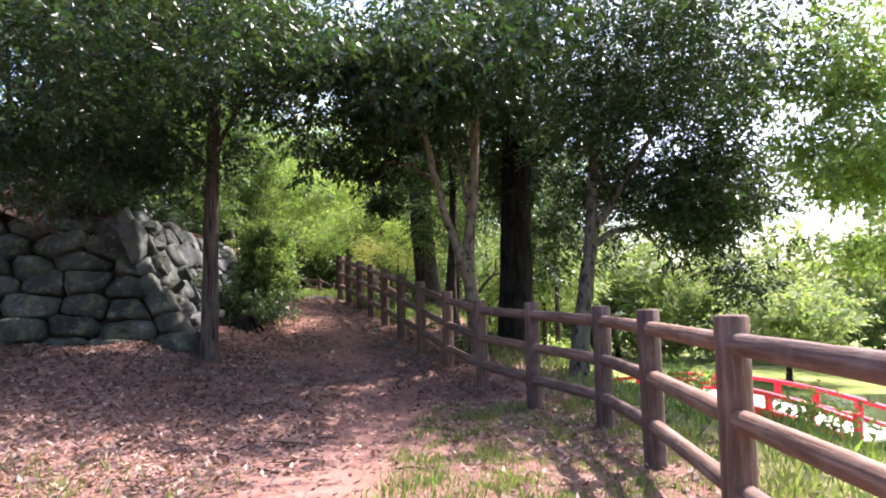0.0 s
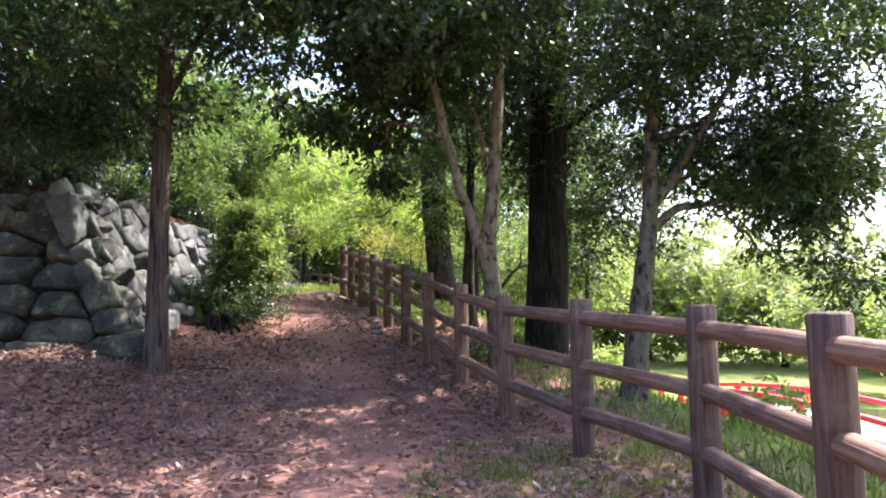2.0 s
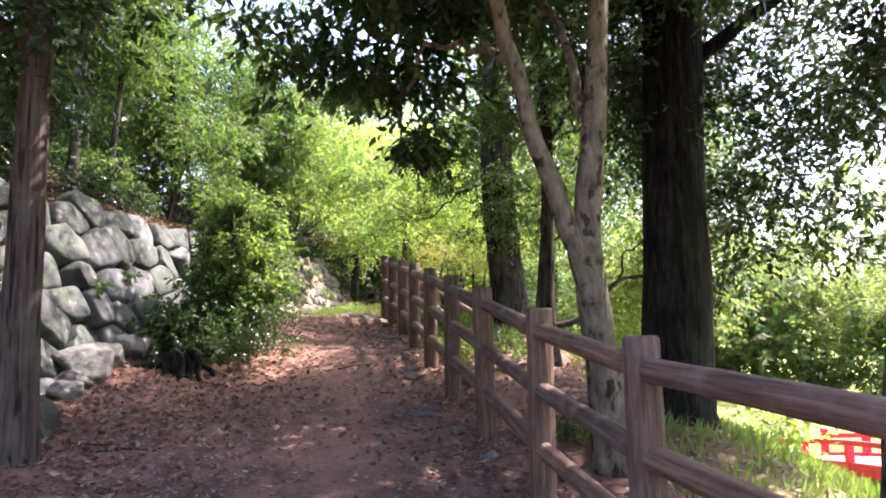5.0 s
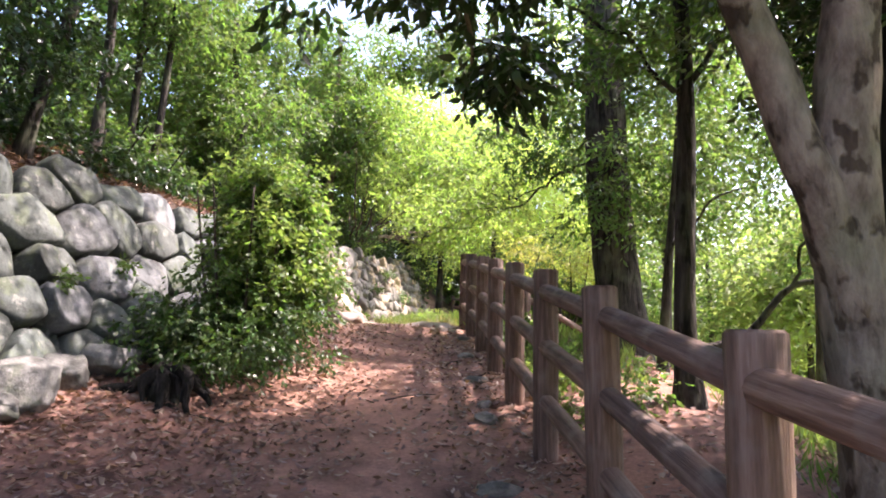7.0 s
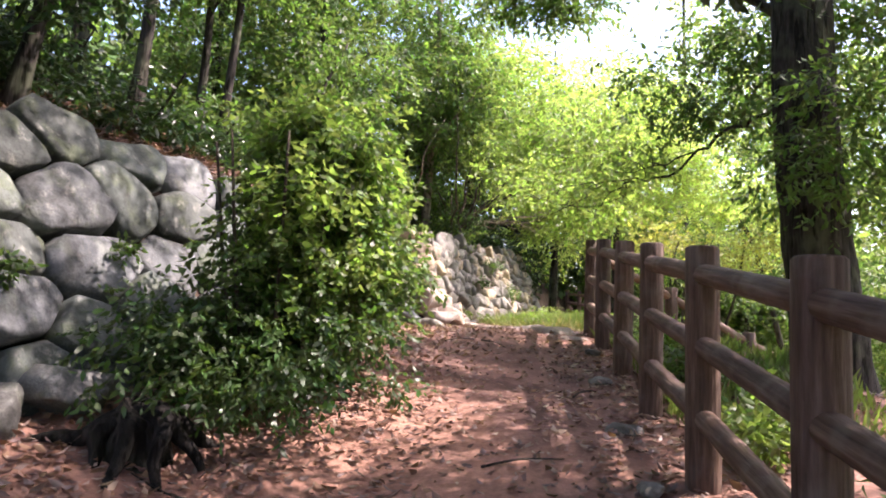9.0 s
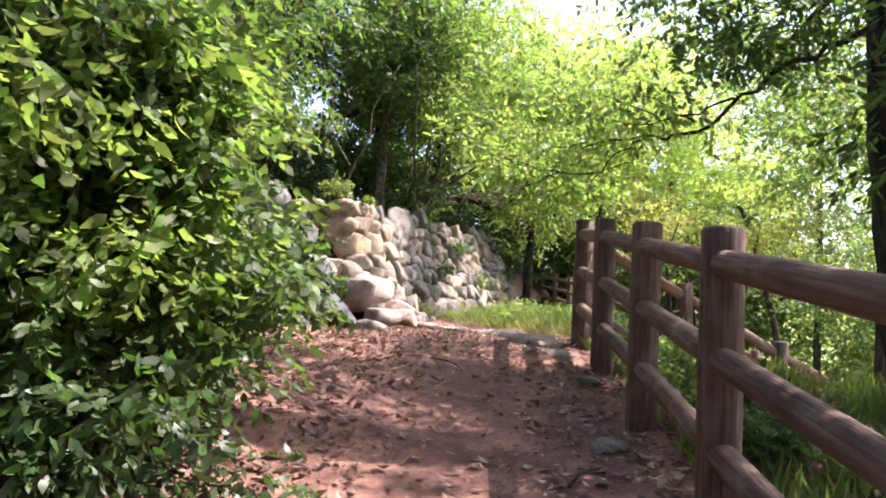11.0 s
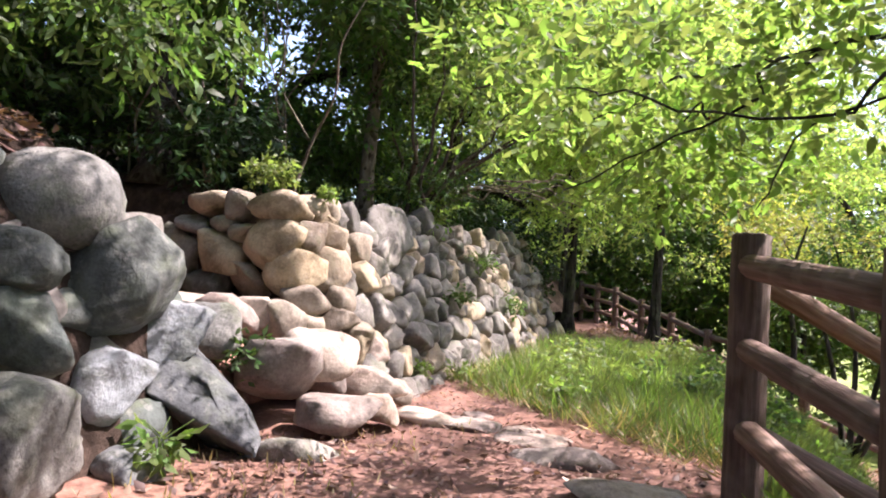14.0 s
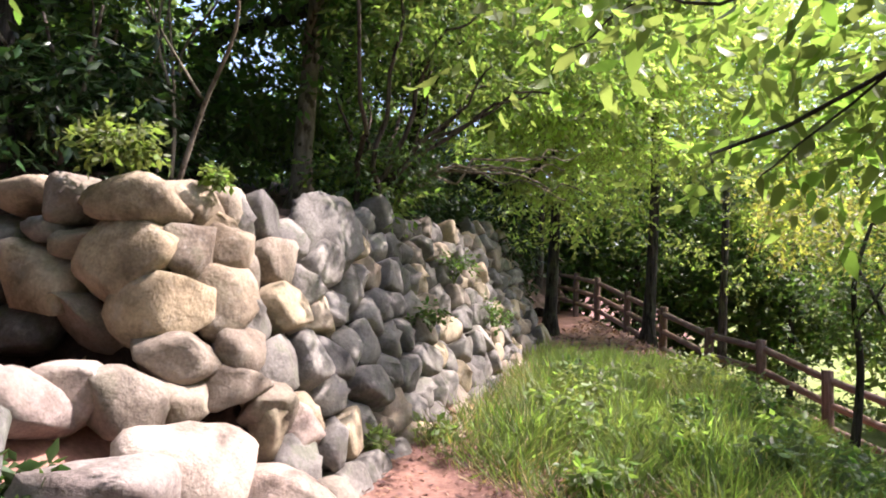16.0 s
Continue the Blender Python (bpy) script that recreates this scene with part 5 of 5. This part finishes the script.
yel = empty("yellow_shrub", (0.9, 24.0, gz(0.9, 24.0)), "shrub with yellow autumn-tinted leaves beyond the fence", "shrub")
c, r = blob_clumps([((0.3, 24.8, 3.5), (1.2, 1.2, 0.5), 40, 0.3), ((1.8, 22.6, 3.2), (1.0, 1.0, 0.5), 30, 0.3)], 35)
leaf_quads("foliage", *sprays(c, r, 9, 7, 0.3, 0.07, 0.4, 0.2, 35), M_LEAF_YELLOW, yel)
for a in range(4):
    limb("stem", [(0.9, 24.0, gz(0.9, 24.0) - 0.1), (0.7 + 0.25 * a, 24.2 - 0.3 * a, 2.2), (0.3 + 0.45 * a, 24.8 - 0.6 * a, 3.4)], 0.04, 0.012, M_BARK_DARK, yel, a, 6)

# ---- red bridge over the pond ----


def beam(bm, a, b, w, h):
    """A squared beam of width w and height h from a to b."""
    a, b = Vector(a), Vector(b)
    d = b - a
    m = Matrix.Translation((a + b) / 2) @ d.to_track_quat("X", "Z").to_matrix().to_4x4() @ Matrix.Diagonal((d.length, w, h, 1))
    bmesh.ops.create_cube(bm, size=1.0, matrix=m)


B0, B1 = Vector((11.5, 12.0, -1.95)), Vector((8.6, 20.5, -1.95))
bdir = (B1 - B0).normalized()
bside = Vector((-bdir.y, bdir.x, 0))
bridge = empty("bridge", B0, "arched red-painted footbridge over the pond", "bridge")


def arch(t):
    return B0.lerp(B1, t) + Vector((0, 0, 0.45 * 4 * t * (1 - t)))


def bowed(off, h, w, hh, n=16):
    """One beam of rectangular section that follows the arch."""
    bm = bmesh.new()
    rows = []
    for i in range(n + 1):
        p = arch(i / n) + off + Vector((0, 0, h))
        rows.append([bm.verts.new(p + bside * sx * w / 2 + Vector((0, 0, sz * hh / 2))) for sx, sz in ((-1, -1), (1, -1), (1, 1), (-1, 1))])
    for q, s in zip(rows, rows[1:]):
        for k in range(4):
            bm.faces.new((q[k], q[(k + 1) % 4], s[(k + 1) % 4], s[k]))
    bm.faces.new(rows[0][::-1])
    bm.faces.new(rows[-1])
    bmesh.ops.recalc_face_normals(bm, faces=bm.faces)
    return bm


for sgn in (-1, 1):
    off = bside * sgn * 0.85
    for i in range(9):
        bm = bmesh.new()
        p = arch(i / 8) + off
        beam(bm, p + Vector((0, 0, -0.1)), p + Vector((0, 0, 0.70 if i in (0, 8) else 0.50)), 0.13, 0.13)
        part("post", bm, M_RED, bridge)
    for nm, h, w, hh in (("handrail", 0.52, 0.11, 0.10), ("edge_beam", 0.02, 0.12, 0.26)):
        part(nm, bowed(off, h, w, hh), M_RED, bridge)
part("deck", bowed(Vector(), 0.05, 1.58, 0.06), M_DECK, bridge, "pale boarded deck")
tagged(mesh_object("water", [(6.5, 14.0, -2.1), (9.0, 11.8, -2.1), (13, 12.4, -2.1), (19, 13.5, -2.1), (20, 19, -2.1), (12, 20.5, -2.1), (8, 20, -2.1)], [(0, 1, 2, 3, 4, 5, 6)], M_WATER), "still greenish pond water under the bridge", kind="structure")

# ---- ground cover: fallen leaves and grass ----


def scatter_flat(name, n, area, length, aspect, material, label, seed, f=ground_z, tilt=0.35, keep=None):
    r = np.random.default_rng(seed)
    x, y = area[0] + (area[1] - area[0]) * r.random(n), area[2] + (area[3] - area[2]) * r.random(n)
    if keep is not None:
        k = keep(x, y, r)
        x, y = x[k], y[k]
        n = len(x)
    base = np.stack([x, y, f(x, y) + 0.006 + 0.02 * r.random(n)], -1)
    a = r.random(n) * 2 * np.pi
    way = unit(np.stack([np.cos(a), np.sin(a), r.normal(size=n) * tilt], -1))
    side = unit(np.cross(way, unit(np.array([0, 0, 1.0]) + r.normal(size=(n, 3)) * tilt)))
    L = length * (0.6 + 0.8 * r.random(n))
    return tagged(leaf_quads(name, base, way, side, L, L * aspect, material, None, label, 0.25), category="leaf litter", kind="stuff")


def worn(x, y, r):
    """Fewer leaves along the trodden middle of the path."""
    mid = np.interp(y, [-3, 4, 8, 13, 18], [0.2, 0.7, 0.3, -0.6, -1.6])
    return r.random(len(x)) < np.clip(0.12 + np.abs(x - mid) * 0.55, 0, 1) * np.where(y > 17.3, 0.25, 1) * np.where((y < 3.5) & (x > -1.0), 0.3, 1) * np.where(x > np.interp(y, FY, FX) + 0.35, 0.2, 1)


scatter_flat("fallen_leaves", 70000, (-3.0, 3.6, -2, 19), 0.065, 0.5, M_LITTER, "dry brown fallen leaves strewn over the path", 21, keep=worn)
scatter_flat("fallen_leaves", 26000, (-3.2, 3.6, -2, 18.5), 0.07, 0.5, M_LITTER_PALE, "pale dry fallen leaves strewn over the path", 26, keep=worn)
scatter_flat("fallen_leaves", 17000, (-9, -2.6, 1, 9.6), 0.075, 0.5, M_LITTER_PALE, "pale dry fallen leaves below the wall", 27)
scatter_flat("fallen_leaves", 18000, (-9, -3.0, 2, 10), 0.07, 0.5, M_LITTER, "dry brown fallen leaves below the wall", 22)
scatter_flat("fallen_leaves", 16000, (-9, -4.0, 10.3, 18.2), 0.08, 0.5, M_LITTER, "dry brown fallen leaves on the slope", 23, hill_one)


def grass(name, n, area, h, material, label, seed, keep=None, lean=0.45, width=0.007):
    r = np.random.default_rng(seed)
    x, y = area[0] + (area[1] - area[0]) * r.random(n), area[2] + (area[3] - area[2]) * r.random(n)
    tuft = 0.5 + 0.5 * np.sin(x * 5.1 + np.sin(y * 3.7) * 2) * np.sin(y * 4.3 + np.sin(x * 2.9) * 2)
    k = r.random(n) < 0.25 + 0.75 * tuft
    if keep is not None:
        k &= keep(x, y, r)
    x, y, tuft = x[k], y[k], tuft[k]
    n = len(x)
    base = np.stack([x, y, ground_z(x, y) - 0.01], -1)
    way = unit(np.stack([r.normal(size=n) * lean, r.normal(size=n) * lean, np.ones(n)], -1))
    side = unit(np.cross(way, r.normal(size=(n, 3))))
    L = h * (0.4 + 0.8 * r.random(n)) * (0.6 + 0.6 * tuft)
    ob = leaf_quads(name, base, way, side, L, width * (0.7 + 0.6 * r.random(n)) * (0.5 + L / h), material, None, label, 0.1)
    return tagged(ob, category="grass", kind="stuff")


grass("grass", 40000, (-0.4, 3.4, 0.2, 6.2), 0.085, M_GRASS, "short tufted grass beside the path", 31, lambda x, y, r: x > -0.05 + 0.25 * (y - 2) + 0.5 * r.random(len(x)) ** 2)
grass("grass", 24000, (-5.5, -0.6, -0.5, 5.2), 0.12, M_GRASS, "thin short grass in the leaf litter", 32, lambda x, y, r: r.random(len(x)) < np.clip((4.5 - y) / 4, 0, 0.8))
grass("grass", 90000, (-3.1, 1.4, 19.2, 27.0), 0.30, M_GRASS, "tall lush grass at the foot of the wall", 33, lambda x, y, r: (x > -3.25 + np.clip(21.3 - y, 0, 3) * 1.05 + 0.9 * r.random(len(x)) ** 2) & (x < 0.3 + 0.8 * r.random(len(x))), lean=0.85, width=0.0065)
grass("grass", 30000, (-3.0, 0.9, 19.4, 25.0), 0.26, M_LEAF_BRIGHT, "bright green weeds among the grass", 43, lambda x, y, r: (x > -2.8 + np.clip(21.3 - y, 0, 3) * 1.05 + 0.3 * r.random(len(x))) & (np.sin(x * 2.1 + y) + np.sin(y * 1.7 - x) > 0.1), lean=0.85, width=0.016)
grass("grass", 16000, (-3.2, 0.6, 19.0, 25.0), 0.22, M_DRY, "dry straw along the edge of the grass", 44, lambda x, y, r: (x > -3.1 + np.clip(21.2 - y, 0, 3) * 1.05) & ((x < -2.4 + np.clip(21.3 - y, 0, 3) * 1.05) | (r.random(len(x)) < 0.25)), lean=0.9)
grass("grass", 40000, (2.4, 8.0, 0.0, 18.0), 0.19, M_GRASS, "rough grass on the pond bank", 34, lambda x, y, r: x > np.interp(y, FY, FX) + 0.35 + 0.9 * r.random(len(x)), width=0.014)
grass("grass", 9000, (-0.6, 1.9, 14.0, 19.5), 0.22, M_GRASS, "low green weeds beyond the fence", 35, lambda x, y, r: x > np.interp(y, FY, FX) + 0.12, width=0.02)
grass("grass", 2600, (-3.3, -1.2, 15.8, 19.6), 0.09, M_DRY, "dry straw and short grass at the foot of the boulders", 36, lambda x, y, r: (r.random(len(x)) < 0.5) & (x < -2.3))
scatter_flat("fallen_leaves", 3600, (-3.3, -0.8, 17.4, 21.4), 0.045, 0.4, M_LITTER, "small dry leaves and chaff on the bare earth by the steps", 28)
scatter_flat("fallen_leaves", 12000, (-3.2, 3.0, 25.5, 37), 0.09, 0.5, M_LITTER, "dry brown leaves on the far woodland path", 24)
scatter_flat("fallen_leaves", 5000, (-9, -3.9, 18.2, 19.6), 0.07, 0.5, M_LITTER, "dry brown leaves on the landing", 25, lambda x, y: 2.2 + np.clip(-x - 5.5, 0, 10) * 0.3 + 0.03)


# ---- small plants and stones ----
def small_plant(name, label, at, rad, n, size, material, seed, category="plant", droop=0.2, aspect=0.5):
    """A low plant: thin stems and a few sprays of leaves."""
    root = empty(name, at, label, category)
    k1, k2 = blob_clumps([((at[0], at[1], at[2] + rad * 0.8), (rad * 0.7, rad * 0.7, rad * 0.5), n, rad * 0.5)], seed)
    leaf_quads("foliage", *sprays(k1, k2, 6, 5, rad * 0.6, size, aspect, droop, seed), material, root)
    rr = random.Random(seed)
    for q in range(4):
        limb("stem", [at, (at[0] + rr.uniform(-0.3, 0.3) * rad, at[1] + rr.uniform(-0.3, 0.3) * rad, at[2] + rad * 0.6), (at[0] + rr.uniform(-0.8, 0.8) * rad, at[1] + rr.uniform(-0.8, 0.8) * rad, at[2] + rad * 1.2)], 0.006, 0.002, material, root, q, 5)
    return root


for i, (at, rad, n, size, mat, lab) in enumerate([
    ((-4.1, 19.5, 3.24), 0.2, 14, 0.055, M_GRASS, "pale green fern on top of the corner stones"), ((-3.7, 19.75, 3.2), 0.09, 4, 0.05, M_LEAF_BRIGHT, "bright seedling on top of the wall"),
    ((-3.22, 17.5, 1.66), 0.15, 3, 0.09, M_LEAF_BRIGHT, "young plant with heart-shaped leaves between boulders"), ((-3.5, 18.5, 1.95), 0.16, 8, 0.07, M_LEAF_MID, "narrow-leaved weed between the boulders"),
    ((-3.35, 22.3, 2.3), 0.16, 7, 0.06, M_LEAF_MID, "weed growing out of the wall joints"), ((-3.5, 23.6, 2.75), 0.2, 9, 0.06, M_LEAF_MID, "weed growing out of the wall joints"), ((-3.3, 24.6, 2.2), 0.2, 9, 0.06, M_LEAF_MID, "weed growing out of the wall joints"),
    ((-3.2, 20.7, 1.7), 0.10, 4, 0.06, M_LEAF_BRIGHT, "small weed at the foot of the wall"), ((-3.0, 21.4, 1.6), 0.12, 5, 0.07, M_LEAF_BRIGHT, "small weed at the foot of the wall"),
    ((-3.3, 11.9, 1.75), 0.16, 7, 0.06, M_LEAF_MID, "fern rooted between the wall stones"), ((-3.5, 12.9, 2.0), 0.18, 8, 0.06, M_LEAF_MID, "fern rooted between the wall stones"),
    ((0.6, 15.2, gz(0.6, 15.2)), 0.3, 12, 0.08, M_LEAF_MID, "low leafy weed beyond the fence"), ((0.2, 17.3, gz(0.2, 17.3)), 0.35, 14, 0.08, M_LEAF_BRIGHT, "low leafy weed beyond the fence"), ((1.6, 12.8, gz(1.6, 12.8)), 0.35, 12, 0.08, M_LEAF_MID, "low leafy weed beyond the fence"),
    ((4.6, 7.0, gz(4.6, 7.0)), 0.5, 18, 0.09, M_LEAF_BRIGHT, "bright bank-side weeds near the spreading tree"), ((5.4, 5.2, gz(5.4, 5.2)), 0.5, 18, 0.09, M_LEAF_BRIGHT, "bright bank-side weeds near the pond"), ((4.3, 11.6, gz(4.3, 11.6)), 0.5, 18, 0.09, M_LEAF_BRIGHT, "bright bank-side weeds near the dark trunk"),
]):
    small_plant("weed", lab, at, rad, n, size, mat, 500 + i)
wd = random.Random(9)
for i in range(22):
    x, y = wd.uniform(-2.4, 0.2), wd.uniform(20.6, 25.5)
    small_plant("weed", "bushy green weed growing in the tall grass", (x, y, gz(x, y)), wd.uniform(0.16, 0.32), wd.randint(6, 12), 0.07, [M_LEAF_MID, M_LEAF_BRIGHT, M_GRASS][i % 3], 560 + i)
for i in range(16):
    y = wd.uniform(9.5, 18.5)
    x = float(np.interp(y, FY, FX)) + wd.uniform(0.25, 1.0)
    small_plant("weed", "low green weed on the bank beyond the fence", (x, y, gz(x, y)), wd.uniform(0.12, 0.26), wd.randint(5, 9), 0.07, [M_LEAF_MID, M_LEAF_BRIGHT][i % 2], 590 + i)

# the sapling past the grass and the old stump under the bush
sx, sy = 0.25, 24.0
tree("sapling", "thin dark sapling standing past the grass", (sx, sy, gz(sx, sy)), [(sx, sy, gz(sx, sy) - 0.1), (sx + 0.08, sy, 2.0), (sx + 0.02, sy, 2.8), (sx + 0.2, sy, 3.5)], 0.05, 0.012, M_BARK_DARK, [([(sx, sy, 2.4), (sx + 0.4, sy - 0.3, 3.0), (sx + 0.8, sy - 0.5, 3.2)], 0.015, 0.005)],
     [((sx + 0.3, sy, 3.0), (0.8, 0.8, 0.9), 34, 0.26)], M_LEAF_MID, 9, 6, 0.26, 0.07, seed=520, category="tree")
stump = empty("stump", (-2.3, 12.0, gz(-2.3, 12.0)), "dark decayed stump with exposed roots beside the bush", "stump")
SZ = gz(-2.3, 12.0)
limb("trunk", [(-2.3, 12.0, SZ - 0.1), (-2.3, 12.0, SZ + 0.14), (-2.26, 12.0, SZ + 0.24)], 0.2, 0.13, M_BARK_DARK, stump, 5, 12, 0.4)
# roots take the shade-darkened bark, as they lie under the bush
for q in range(9):
    a = q * 0.7 + 0.2
    ln = 0.38 + 0.14 * math.sin(q * 2.7)
    x1, y1 = -2.3 + ln * math.cos(a), 12.0 + ln * math.sin(a)
    limb("root", [(-2.3, 12.0, SZ + 0.22), (-2.3 + 0.5 * ln * math.cos(a), 12.0 + 0.5 * ln * math.sin(a), SZ + 0.13), (x1, y1, gz(x1, y1) - 0.03)], 0.085, 0.02, M_BARK_SHADED, stump, q, 7, crook=0.08)

# flat stones at the feet of the posts, fallen twigs
for i, (x, y, w) in enumerate([(0.62, 10.9, 0.3), (0.95, 10.35, 0.22), (0.38, 12.35, 0.34), (0.3, 12.75, 0.2), (0.1, 13.8, 0.26), (-0.2, 15.3, 0.24), (1.2, 9.6, 0.2), (-0.45, 16.7, 0.26)]):
    boulder("edge_stone", x, y, gz(x, y) + 0.01, w, w * 0.7, 0.10, 540 + i, M_GREY, "flat grey stone at the edge of the path", 40 * i, 0, "stone", 0.14)
tw_ = random.Random(77)
for i in range(26):
    x, y = tw_.uniform(-2.2, 1.4), tw_.uniform(3, 17)
    if x > np.interp(y, FY, FX) - 0.2:
        continue
    a, ln = tw_.uniform(0, 6.28), tw_.uniform(0.2, 0.55)
    x1, y1, xm, ym = x + ln * math.cos(a), y + ln * math.sin(a), x + ln * 0.5 * math.cos(a + 0.2), y + ln * 0.5 * math.sin(a + 0.2)
    bm = bmesh.new()
    tube(bm, smooth_path([(x, y, gz(x, y) + 0.012), (xm, ym, gz(xm, ym) + 0.022), (x1, y1, gz(x1, y1) + 0.01)], 3), [0.009 - 0.0009 * q for q in range(7)], 6, 0.1, i)
    me = bm_mesh("twig", bm, M_BARK_DARK)
    tagged(new("twig", me), "thin dry fallen twig on the path", "twig")

for ob in scene.objects:
    if ob.parent is None:
        kind_name = ob.name.split(".")[0]
        if kind_name in ("boulder", "step_stone", "edge_stone", "twig", "weed", "undergrowth_bush", "bare_sapling"):
            tagged(ob, group={"boulder": "boulders of the first wall", "step_stone": "stones of the steps", "edge_stone": "stones along the path edge", "twig": "twigs on the path", "weed": "weeds", "undergrowth_bush": "undergrowth bushes", "bare_sapling": "bare saplings above the wall"}[kind_name])
